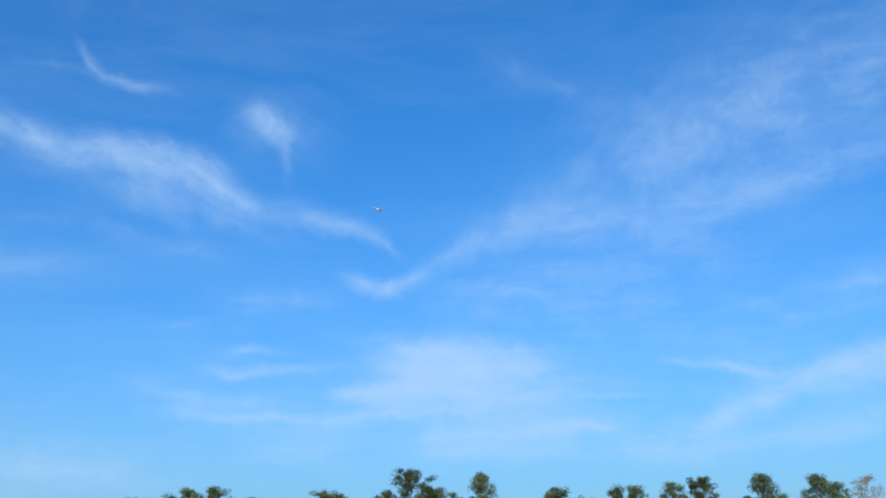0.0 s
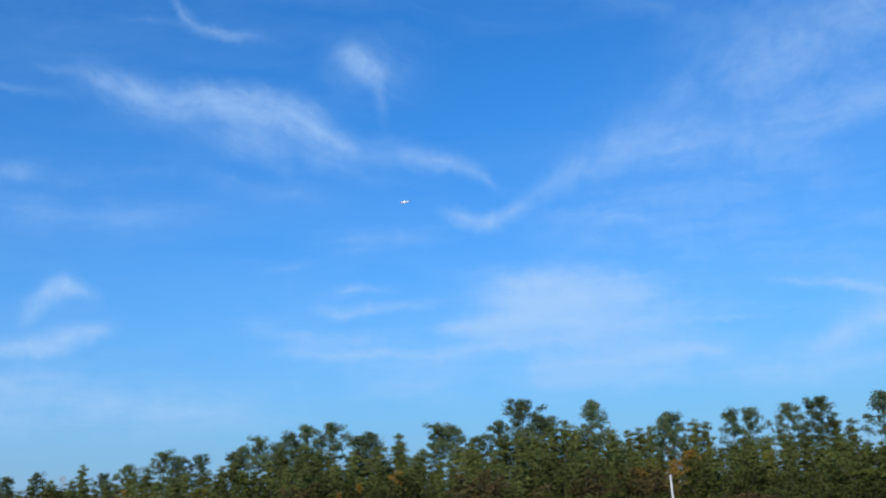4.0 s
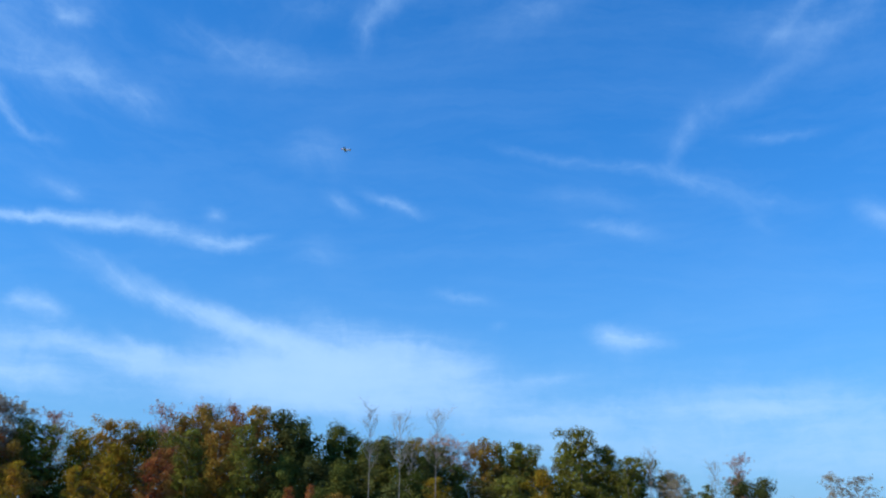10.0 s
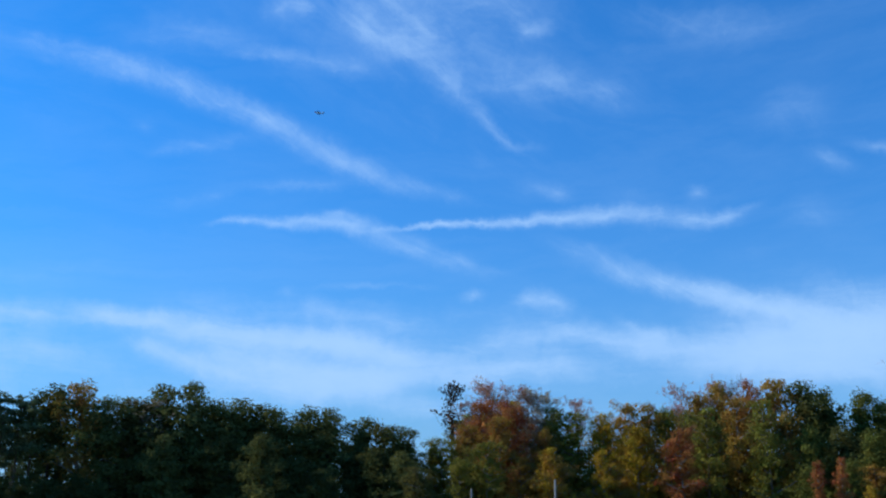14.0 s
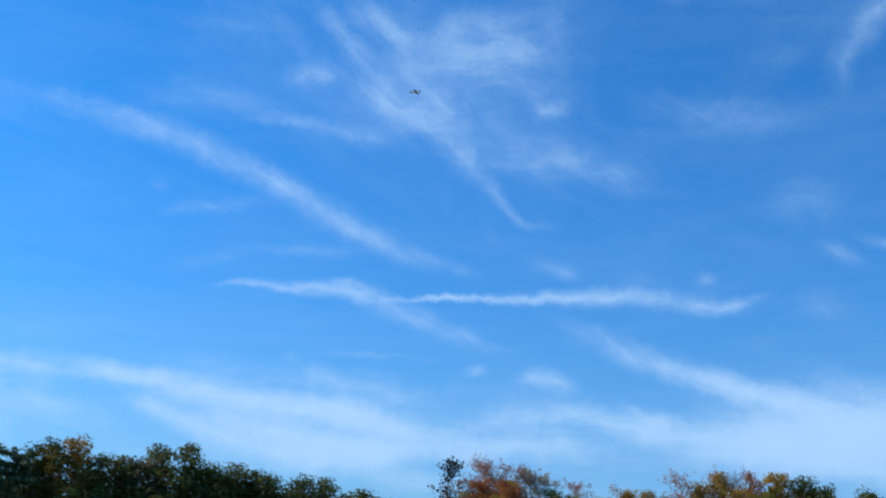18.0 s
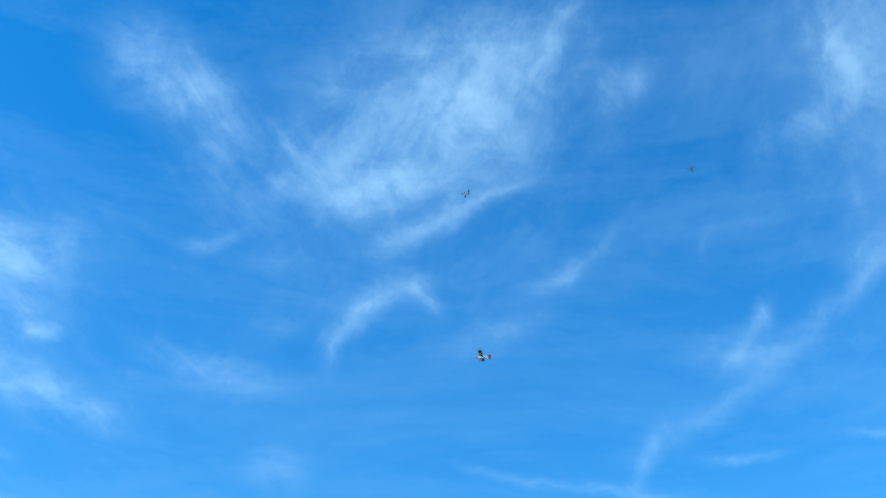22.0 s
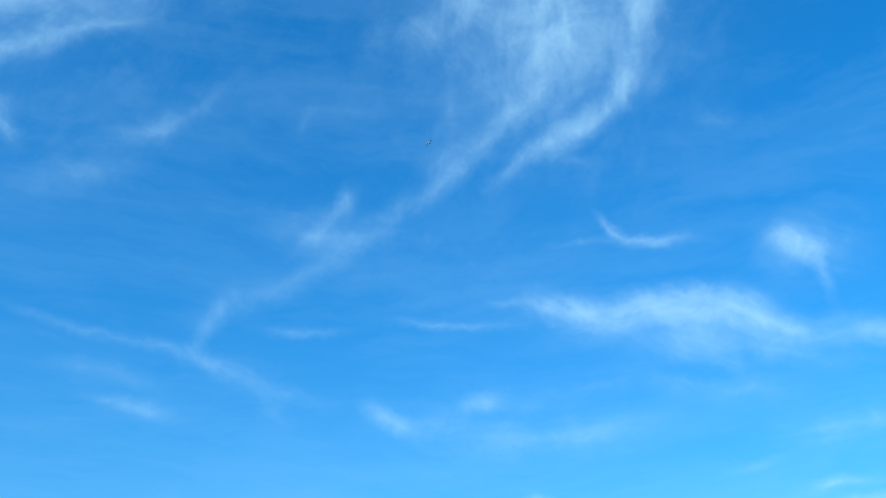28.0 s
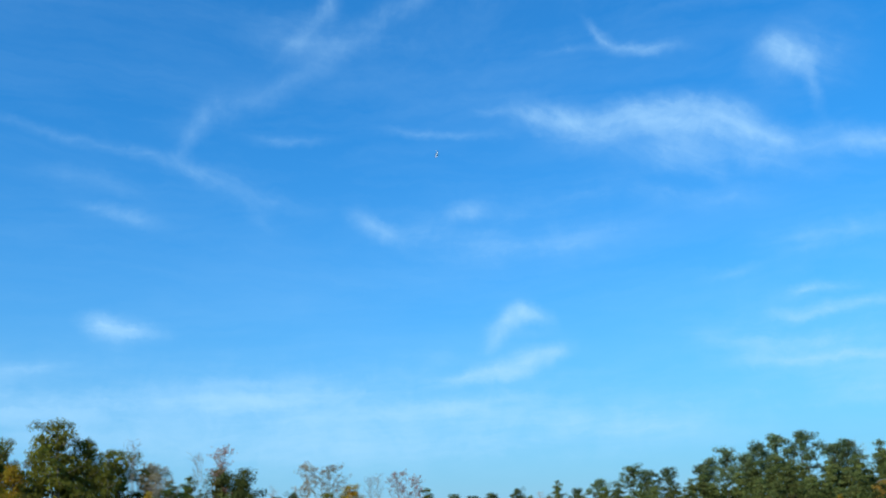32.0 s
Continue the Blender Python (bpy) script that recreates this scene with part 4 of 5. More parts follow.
def hardwood(seed, colour):
    """A hardwood: forked limbs that carry lobes of leaves, low to the ground at the wood's edge."""
    rng, nr = random.Random(seed), np.random.default_rng(seed)
    root = new("hardwood_tree")
    pts = trunk_part(root, rng, 0.30, TALL * 0.88, BARK_GREY, 0.03)
    w, centres, sizes = Wood(), [], []
    for i in range(24):
        t = (i + rng.random()) / 24
        base = along(pts, 0.10 + 0.86 * t)
        turn = i * 2.4 + rng.uniform(-0.5, 0.5)
        reach = 3.7 * math.sin(math.pi * min(0.84, 0.26 + 0.60 * t)) ** 0.7 * rng.uniform(0.6, 1.1)
        tip = base + Vector((math.cos(turn) * reach, math.sin(turn) * reach, rng.uniform(0.25, 0.6) * (0.8 + reach * 0.6)))
        tip.z = min(tip.z, TALL * 0.94 - 0.2 * reach * reach)
        line = bent(base, tip, 0.1, rng, 4)
        w.limb(line, [0.14, 0.11, 0.08, 0.05, 0.02], 4)
        for j in range(4):
            p = along(line, 1.0 - 0.2 * j) + Vector((rng.gauss(0, 0.6), rng.gauss(0, 0.6), rng.gauss(0.1, 0.5)))
            p.z = min(p.z, TALL * 0.95 - 0.14 * (p - pts[-1]).xy.length_squared)
            w.limb([along(line, 0.75 - 0.16 * j), p], [0.035, 0.012], 3)
            centres.append(p)
            sizes.append(rng.uniform(0.8, 1.55))
    for i in range(5):
        p = pts[-1] + Vector((rng.gauss(0, 0.9), rng.gauss(0, 0.9), TALL * rng.uniform(0.0, 0.05)))
        w.limb([pts[-1], p], [0.06, 0.015], 4)
        centres.append(p)
        sizes.append(rng.uniform(0.8, 1.2))
    raw_part("branch_work", w.verts, w.faces, BARK_GREY, root, kind="stuff")
    q, f = blades(centres, sizes, 100, 0.235, 0.19, nr)
    q2, f2 = blades([along(pts, 0.2 + 0.085 * i) for i in range(10)], [2.0] * 10, 34, 0.9, 0.6, nr, flat=0.9)
    q, f = np.vstack([q, q2]), np.vstack([f, f2 + len(q)])
    crown_part("crown", q, f, LEAF[colour], root)
    return root


def twiggy(seed, name, bark, colour="", leaves=0, reach0=2.4, fan=0.6, leaf=0.17):
    """A bare or nearly bare tree: a tall thin stem, rising limbs and a haze of fine twigs, with a few leaves left."""
    rng, nr = random.Random(seed), np.random.default_rng(seed)
    root = new(name)
    broad = fan >= 0.7
    pts = trunk_part(root, rng, 0.088, TALL * 0.90, bark, 0.025)
    w, tips = Wood(), []
    for i in range(17 if broad else 13):
        t = (i + rng.random()) / (17 if broad else 13)
        base = along(pts, (0.48 if broad else 0.62) + (0.5 if broad else 0.37) * t)
        turn = i * 2.4 + rng.uniform(-0.6, 0.6)
        reach = reach0 * (1.1 - (0.65 if broad else 0.5) * t) * rng.uniform(0.55, 1.2)
        tip = base + Vector((math.cos(turn) * reach * fan, math.sin(turn) * reach * fan, reach * rng.uniform(0.6, 1.2)))
        tip.z = min(tip.z, TALL * rng.uniform(0.86, 0.96))
        line = bent(base, tip, 0.09, rng, 3)
        w.limb(line, [0.030, 0.025, 0.018, 0.009], 4)
        for j in range(6):
            a = along(line, 0.3 + 0.13 * j)
            b = a + Vector((rng.gauss(0, 0.45), rng.gauss(0, 0.45), rng.uniform(0.3, 1.1)))
            b.z = min(b.z, TALL * rng.uniform(0.9, 0.99))
            w.limb([a, a.lerp(b, 0.5) + Vector((rng.gauss(0, 0.08), rng.gauss(0, 0.08), 0)), b], [0.016, 0.012, 0.006], 3)
            tips.append(b)
            for _ in range(3):
                c = b + Vector((rng.gauss(0, 0.4), rng.gauss(0, 0.4), rng.uniform(0.0, 0.6)))
                c.z = min(c.z, TALL * rng.uniform(0.92, 1.0))
                w.limb([a.lerp(b, rng.uniform(0.3, 0.95)), c], [0.010, 0.005], 3)
                tips.append(c)
    raw_part("branch_work", w.verts, w.faces, bark, root, kind="stuff")
    if leaves:
        q, f = blades(tips, [0.34] * len(tips), leaves, leaf, leaf * 0.76, nr)
        crown_part("crown", q, f, LEAF[colour], root)
    return root


def bush(seed, colour):
    rng, nr = random.Random(seed), np.random.default_rng(seed)
    root = new("bush")
    w, centres, sizes = Wood(), [], []
    for i in range(16):
        turn, reach = i * 2.4, rng.uniform(1.0, 8.0)
        tip = Vector((math.cos(turn) * reach, math.sin(turn) * reach, rng.uniform(6, 19)))
        line = bent(Vector((rng.gauss(0, 1), rng.gauss(0, 1), -0.5)), tip, 0.08, rng, 3)
        w.limb(line, [0.2, 0.16, 0.12, 0.05], 3)
        for j in range(3):
            centres.append(along(line, 1 - 0.27 * j) + Vector((rng.gauss(0, 1), rng.gauss(0, 1), 0)))
            sizes.append(rng.uniform(2.2, 4.2))
    raw_part("stem_work", w.verts, w.faces, BARK_DARK, root, kind="stuff")
    q, f = blades(centres, sizes, 26, 1.5, 0.9, nr)
    crown_part("foliage", q, f, LEAF[colour], root)
    return root


LABELS = {
    "pine": ("tall pine with bare lower trunk and tufted crown", "pine tree"),
    "open_pine": ("slender pine with layered thin crown, long bare trunk", "pine tree"),
    "young_pine": ("dense young pine, olive green to the ground", "pine tree"),
    "dark_pine": ("dense green pine, needle colour darkened for the shaded wood edge", "pine tree"),
    "green_pine": ("dense fresh green pine standing in the mixed wood", "pine tree"),
    "light_bush": ("fresh green brush at the foot of the dark wood", "bush"),
    "hardwood_green": ("broad hardwood with olive green autumn leaves", "tree"),
    "hardwood_brown": ("hardwood with russet brown autumn leaves", "tree"),
    "hardwood_gold": ("hardwood with golden yellow autumn leaves", "tree"),
    "hardwood_red": ("hardwood with rusty red autumn leaves", "tree"),
    "hardwood_dark": ("hardwood of the dark wood, leaf colour darkened for its shade", "tree"),
    "bare": ("tall bare tree with pale trunk and fine twigs", "bare tree"),
    "bare_red": ("nearly bare tree with a few pinkish leaves", "bare tree"),
    "bare_dark": ("sparse dark tree with clinging leaves", "tree"),
    "pale_tree": ("thin tree with faded cream leaves", "tree"),
    "bush": ("green brush at the foot of the wood", "bush"),
    "dry_bush": ("dry brown brush at the foot of the wood", "bush"),
}
MAKERS = {
    "pine": pine, "open_pine": open_pine, "young_pine": young_pine, "dark_pine": dark_pine,
    "green_pine": lambda s: dark_pine(s, "green_pine"), "light_bush": lambda s: bush(s, "light_bush"),
    "bare": lambda s: twiggy(s, "bare_tree", BARK_PALE),
    "bare_red": lambda s: twiggy(s, "sparse_tree", BARK_GREY, "bare_red", 8, 3.4, 0.85),
    "bare_dark": lambda s: twiggy(s, "sparse_tree", BARK_DARK, "bare_dark", 2, 2.6, 0.6, 0.36),
    "pale_tree": lambda s: twiggy(s, "sparse_tree", BARK_PALE, "pale_tree", 10, 4.4, 0.9),
    "bush": lambda s: bush(s, "bush"), "dry_bush": lambda s: bush(s, "dry_bush"),
}
for shade in ("green", "brown", "gold", "red", "dark"):
    MAKERS["hardwood_" + shade] = lambda s, c="hardwood_" + shade: hardwood(s, c)
VARIANTS = {"pine": 7, "open_pine": 4, "young_pine": 4, "dark_pine": 4, "hardwood_green": 3, "hardwood_brown": 4, "bare": 4}
models, used, skyline = {}, {}, []
tree_rng = random.Random(11)


def plant(kind, az, el, dist, width=1.0, mark=True):
    """A tree at that bearing and distance, as tall as puts its top at el degrees above the eye's level."""
    height = EYE + dist * math.tan(radians(el))
    turn = used[kind] = used.get(kind, 0) + 1
    pick = (kind, turn % VARIANTS.get(kind, 2))
    size = height / TALL * (1.05 if "hardwood" in kind else 1.0)
    wide = size ** 0.75 * width * tree_rng.uniform(0.88, 1.15) * (1.22 if kind == "dark_pine" else 1.0)
    spot = unit(az, 0) * dist
    m = pose(spot.x, spot.y, 0, rz=tree_rng.uniform(0, 360)) @ Matrix.Diagonal((wide, wide, size, 1))
    if pick not in models:
        models[pick] = ob = MAKERS[kind](len(models) * 17 + 3)
        label, category = LABELS[kind]
        tagged(ob, label, category, "brush along the wood" if "bush" in kind else "trees round the field")
    else:
        ob = copy_thing(models[pick], m)
    ob.matrix_basis = m
    if mark:
        skyline.append((az, el, dist))


# far pines beyond the field
plant('pine', 31.6, 2.56, 230)
plant('pine', 30.5, 2.40, 230)
plant('pine', 29.5, 2.53, 230)
plant('pine', 28.1, 2.68, 230)
plant('bare', 26.9, 2.68, 230)
plant('young_pine', 25.9, 2.98, 230)
plant('pine', 24.8, 2.51, 230)
plant('pine', 23.7, 2.97, 230)
plant('pine', 21.9, 3.64, 190)
plant('pine', 21.0, 3.35, 190)
plant('pine', 20.0, 3.35, 190)
plant('pine', 18.1, 3.48, 190)
plant('pine', 17.5, 3.75, 190)
plant('pine', 16.7, 4.23, 180)
plant('pine', 15.8, 3.90, 180)
plant('pine', 15.0, 4.40, 180)
plant('pine', 14.1, 4.80, 180)
plant('pine', 12.9, 4.85, 180)
# pines on the rise
plant('pine', 11.4, 4.11, 180)
plant('pine', 10.8, 4.24, 180)
plant('bare', 10.1, 4.35, 180)
plant('young_pine', 9.0, 4.06, 180)
plant('pine', 6.8, 4.57, 180)
plant('pine', 5.9, 4.43, 180)
plant('pine', 4.7, 3.80, 180)
plant('pine', 3.5, 4.57, 180)
plant('pine', 2.0, 5.68, 180)
plant('pine', 0.8, 4.75, 180)
plant('pine', -1.7, 5.39, 180)
plant('young_pine', -2.7, 3.83, 180)
plant('young_pine', -3.7, 3.60, 180)
plant('young_pine', -4.3, 3.67, 180)
plant('young_pine', -4.9, 3.78, 180)
plant('pine', -5.6, 4.27, 180)
# open pines
plant('pine', -6.0, 4.52, 190)
plant('young_pine', -7.2, 3.94, 190)
plant('young_pine', -7.8, 3.79, 190)
plant('pine', -9.2, 4.43, 190)
plant('pine', -10.2, 4.47, 190)
plant('pine', -12.1, 4.54, 190)
plant('pine', -13.5, 4.80, 190)
plant('young_pine', -14.4, 3.83, 190)
plant('young_pine', -15.2, 3.46, 190)
plant('pine', -16.7, 4.79, 190)
plant('pine', -17.6, 3.63, 190)
plant('pine', -19.7, 4.66, 170)
plant('pine', -20.5, 4.25, 170)
plant('pale_tree', -21.9, 4.63, 190)
plant('bare', -22.6, 4.07, 190)
plant('young_pine', -23.3, 3.30, 190)
plant('bare', -24.3, 4.77, 130)
plant('bare', -25.3, 5.48, 130)
plant('pale_tree', -26.1, 5.27, 130)
plant('pine', -27.9, 5.85, 120)
plant('pine', -29.0, 5.83, 120)
# oak and the small hardwoods beside it
plant('hardwood_green', 56.1, 6.2, 125, 0.55)
plant('hardwood_green', 52.4, 7.13, 125, 1.05)
plant('hardwood_green', 51.2, 6.35, 126, 0.8)
plant('hardwood_green', 53.4, 6.35, 128, 0.7)
plant('hardwood_green', 50.0, 5.5, 125, 0.6)
plant('bare', 49.0, 6.34, 125)
plant('pale_tree', 47.8, 5.08, 125)
plant('young_pine', 47.0, 3.82, 150)
plant('young_pine', 46.0, 4.00, 150)
plant('bare', 45.5, 5.63, 150)
plant('bare_red', 44.3, 5.79, 150)
plant('dark_pine', 44.2, 4.35, 150)
plant('dark_pine', 43.2, 4.24, 150)
plant('bare', 41.6, 3.53, 200)
plant('pine', 41.3, 2.85, 200)
plant('pine', 40.4, 2.99, 200)
plant('pale_tree', 39.6, 4.75, 190)
plant('pale_tree', 38.3, 4.63, 190)
plant('hardwood_gold', 37.2, 3.31, 190)
plant('bare', 36.3, 3.97, 190)
plant('bare', 35.8, 4.00, 190)
plant('bare_red', 34.6, 4.08, 190)
plant('bare_red', 33.7, 3.75, 190)
plant('young_pine', 33.1, 2.92, 190)
# small autumn trees at the foot of the pines and the oak
plant('hardwood_gold', 11.3, 1.48, 140, 0.45, False)
plant('hardwood_brown', 12.4, 1.04, 120, 0.5, False)
plant('hardwood_brown', 9.2, 2.01, 150, 0.4, False)
plant('hardwood_red', 4.1, 1.94, 150, 0.3, False)
plant('hardwood_gold', -3.2, 0.74, 140, 0.4, False)
plant('hardwood_brown', -9.6, 0.15, 130, 0.45, False)
plant('hardwood_gold', 1.0, 0.16, 120, 0.4, False)
plant('hardwood_green', -7.5, 0.47, 140, 0.5, False)
plant('hardwood_red', 47.4, 2.60, 110, 0.4, False)
plant('hardwood_gold', 53.4, 2.81, 108, 0.5, False)
plant('hardwood_gold', 48.1, 3.34, 115, 0.4, False)
plant('pale_tree', 47.7, 4.50, 122, 0.5, False)
plant('hardwood_green', 51.6, 3.89, 115, 0.5, False)
# mixed, golden and red wood, to its corner
plant('dark_pine', 89.3, 4.58, 102, 0.52)
plant('hardwood_green', 88.8, 5.10, 100, 1.02)
plant('bare_dark', 88.1, 8.50, 105, 0.83)
plant('hardwood_green', 87.9, 4.10, 96, 0.68)
plant('bare_red', 87.3, 7.47, 104, 0.75)
plant('hardwood_brown', 87.2, 5.92, 101, 0.85)
plant('bare_red', 86.5, 8.69, 105, 0.83)
plant('hardwood_red', 86.5, 7.16, 103, 0.85)
plant('bare_red', 86.3, 8.45, 106, 0.75)
plant('bare_red', 85.5, 7.85, 105, 0.75)
plant('hardwood_brown', 85.5, 6.36, 99, 0.85)
plant('bare_red', 84.7, 8.38, 106, 0.9)
plant('hardwood_red', 84.7, 7.02, 101, 0.94)
plant('bare_red', 84.0, 8.19, 107, 0.75)
plant('pale_tree', 83.7, 8.15, 106, 0.75)
plant('hardwood_brown', 83.1, 5.69, 103, 0.85)
plant('pale_tree', 82.9, 8.0, 106, 0.75)
plant('hardwood_gold', 82.7, 4.58, 97, 0.59)
plant('hardwood_green', 82.6, 6.84, 106, 0.6)
plant('hardwood_green', 81.6, 6.45, 106, 1.02)
plant('bare_red', 81.3, 7.56, 108, 0.9)
plant('hardwood_gold', 79.9, 4.44, 98, 0.51)
plant('hardwood_gold', 79.7, 6.45, 106, 0.71)
plant('hardwood_brown', 78.5, 7.03, 108, 0.82)
plant('hardwood_gold', 78.0, 5.71, 102, 0.85)
plant('hardwood_brown', 77.5, 6.99, 109, 0.68)
plant('hardwood_green', 76.5, 6.83, 110, 0.77)
plant('bare_red', 75.6, 8.20, 110, 0.9)
plant('hardwood_red', 75.6, 5.60, 100, 0.71)
plant('hardwood_brown', 74.6, 7.44, 110, 0.68)
plant('hardwood_green', 74.4, 6.64, 105, 0.83)
plant('hardwood_brown', 73.6, 8.02, 111, 0.85)
plant('bare_red', 73.6, 8.40, 112, 0.75)
plant('hardwood_brown', 72.7, 7.26, 108, 0.85)
plant('bare', 72.7, 8.71, 112, 0.9)
plant('hardwood_red', 71.8, 7.91, 110, 0.51)
plant('hardwood_green', 71.0, 6.98, 104, 0.8)
plant('hardwood_brown', 70.8, 8.12, 111, 0.94)
plant('green_pine', 69.0, 5.40, 104, 0.9)
plant('dark_pine', 68.9, 7.57, 111, 0.9)
plant('hardwood_red', 68.8, 3.71, 97, 0.42)
plant('green_pine', 68.0, 7.20, 112, 0.9)
plant('hardwood_red', 67.7, 3.78, 98, 0.51)
plant('dark_pine', 67.4, 5.21, 106, 0.9)
plant('hardwood_gold', 66.4, 2.38, 94, 0.51)
plant('green_pine', 66.4, 7.06, 112, 0.93)
plant('green_pine', 65.9, 5.03, 103, 0.9)
plant('green_pine', 65.3, 6.60, 113, 0.9)
plant('bare', 64.4, 8.91, 97, 0.68)
plant('hardwood_green', 63.8, 6.61, 112, 0.85)
plant('hardwood_green', 63.5, 4.96, 105, 0.85)
plant('bare', 62.8, 8.59, 92, 0.9)
plant('hardwood_gold', 62.1, 6.52, 113, 0.77)
plant('bare', 62.1, 6.58, 93, 0.6)
plant('hardwood_brown', 61.0, 6.33, 114, 0.77)
plant('bare', 60.7, 8.74, 96, 0.9)
plant('hardwood_gold', 60.6, 4.35, 98, 0.94)
plant('bare_red', 59.9, 6.86, 112, 1.27)
plant('bare_red', 58.9, 6.16, 113, 0.6)
plant('hardwood_dark', 58.3, 4.22, 106, 1.02)
plant('hardwood_brown', 57.9, 6.59, 114, 0.85)
plant('hardwood_green', 57.0, 6.22, 115, 0.68)
plant('hardwood_green', 56.7, 4.60, 106, 1.02)
plant('hardwood_green', 55.9, 6.35, 114, 1.02)
plant('hardwood_brown', 55.2, 5.70, 115, 0.68)
plant('hardwood_gold', 54.6, 4.86, 105, 0.85)
# dark wood
plant('dark_pine', 105.6, 6.73, 100)
plant('pale_tree', 104.9, 7.23, 100)
plant('dark_pine', 104.0, 7.54, 100)
plant('dark_pine', 102.4, 7.64, 100)
plant('dark_pine', 101.3, 6.76, 100)
plant('dark_pine', 100.2, 6.86, 100)
plant('dark_pine', 99.2, 6.63, 100)
plant('dark_pine', 97.8, 6.35, 100)
plant('dark_pine', 96.4, 6.58, 100)
plant('dark_pine', 95.2, 6.47, 100)
plant('dark_pine', 93.3, 6.04, 100)
plant('hardwood_dark', 92.1, 5.97, 100)
plant('dark_pine', 91.2, 5.49, 100)
plant('young_pine', 90.6, 4.63, 100)
plant('bare', 90.3, 4.29, 100)
# open pine stand
plant('open_pine', 114.2, 7.09, 100)
plant('open_pine', 113.2, 7.25, 100)
plant('open_pine', 112.6, 6.89, 100)
plant('open_pine', 112.0, 6.89, 100)
plant('open_pine', 111.2, 6.78, 100)
plant('open_pine', 110.7, 6.71, 100)
plant('dark_pine', 109.9, 7.26, 100)
plant('hardwood_brown', 108.2, 7.63, 100)
plant('dark_pine', 107.2, 6.69, 100)
plant('hardwood_dark', 106.0, 6.67, 100)
# sunlit tree in the dark wood
plant('hardwood_green', 105.6, 0.92, 92, 0.9)
# open pine stand edge
plant('open_pine', 114.9, 7.38, 100)
plant('open_pine', 115.4, 7.08, 100)

# ---- the lower trees that close the wood below its skyline ----
skyline.sort()


def top_at(az):
    near = sorted((s for s in skyline if abs(s[0] - az) < 1.6), key=lambda s: -s[1])
    near = near[:max(1, round(0.6 * len(near)))]
    return (sum(s[1] for s in near) / len(near), sum(s[2] for s in near) / len(near)) if near else (4.0, 150.0)


def fill(first, last, step, kinds, low, high, nearer):
    az = first
    while az < last:
        el, dist = top_at(az)
        kind = tree_rng.choice(kinds)
        plant(kind, az, max(1.0, el * tree_rng.uniform(low, high)), dist * tree_rng.uniform(nearer - 0.06, nearer + 0.06), 0.95 if "hardwood" in kind else 1.2 if kind == "young_pine" else 0.9, False)
        az += step * tree_rng.uniform(0.45, 1.55)


fill(-33, -4, 0.55, ["young_pine"], 0.52, 0.68, 0.97)
fill(-4, 9, 0.42, ["young_pine"], 0.46, 0.80, 0.97)
fill(9, 32, 0.42, ["young_pine"], 0.46, 0.80, 0.97)
fill(-33, 32, 0.7, ["young_pine"] * 14 + ["hardwood_green", "hardwood_brown"], 0.40, 0.58, 0.85)
fill(31, 48, 0.7, ["young_pine", "young_pine", "young_pine", "hardwood_green"], 0.42, 0.68, 0.98)
for first, last, kinds in ((48, 61, ["hardwood_green", "hardwood_green", "hardwood_green", "hardwood_dark"]),
                           (61, 70, ["green_pine", "dark_pine", "green_pine"]),
                           (70, 88, ["hardwood_brown", "hardwood_gold", "hardwood_brown", "hardwood_green", "hardwood_green"])):
    fill(first, last, 1.2, kinds, 0.70, 0.88, 1.06)
    fill(first, last, 1.3, kinds + (["hardwood_brown"] if first > 60 else ["hardwood_gold"]), 0.40, 0.62, 0.97)
fill(90.5, 105, 1.4, ["dark_pine"] * 4 + ["hardwood_dark"], 0.7, 0.92, 1.06)
fill(90, 105, 1.2, ["dark_pine", "dark_pine", "dark_pine", "hardwood_dark"], 0.45, 0.75, 0.95)
fill(107.5, 122, 0.9, ["open_pine"], 0.72, 0.97, 1.1)
fill(107, 124, 0.8, ["dark_pine"], 0.28, 0.4, 0.97)
fill(106, 124, 1.1, ["dark_pine"], 0.36, 0.55, 1.25)
fill(118, 130, 1.6, ["open_pine"], 0.9, 1.25, 1.0)


def scrub(first, last, step, kinds, dist, low, high):
    az = first
    while az < last:
        d = dist * tree_rng.uniform(0.92, 1.08)
        el = math.degrees(math.atan((tree_rng.uniform(low, high) - EYE) / d))
        plant(tree_rng.choice(kinds), az, el, d, 1.0, False)
        az += step * tree_rng.uniform(0.7, 1.3)


scrub(-33, 34, 1.3, ["bush"] * 5 + ["dry_bush"], 128, 3.5, 6.5)
scrub(-18, 6, 1.1, ["bush"] * 5 + ["dry_bush"], 72, 1.5, 2.2)
scrub(34, 60, 1.5, ["bush", "dry_bush"], 100, 2.8, 5.0)
scrub(60, 89, 1.6, ["bush", "dry_bush"], 88, 2.0, 4.0)
scrub(88.5, 95, 0.9, ["light_bush"], 78, 2.8, 3.8)
scrub(95, 120, 1.6, ["bush", "bush", "dry_bush"], 86, 1.6, 2.6)


# ---- a stand of tall dry grass before the dark wood ----
grass_rng = np.random.default_rng(21)
tufts = [unit(a, 0) * d for a, d in zip(grass_rng.uniform(102.5, 109.5, 130), grass_rng.uniform(50, 57, 130))]
stalk_q, stalk_f = [], []
for spot in tufts:
    q, f = blades([spot + Vector((0, 0, 0.9))], [0.55], 26, 1.9, 0.035, grass_rng, radial=0.2, lift=2.6, flat=0.8)
    q[:, 2] = np.maximum(q[:, 2], -0.05)
    stalk_f.append(f + 3 * 26 * len(stalk_q))
    stalk_q.append(q)
dry_grass = new("dry_grass")
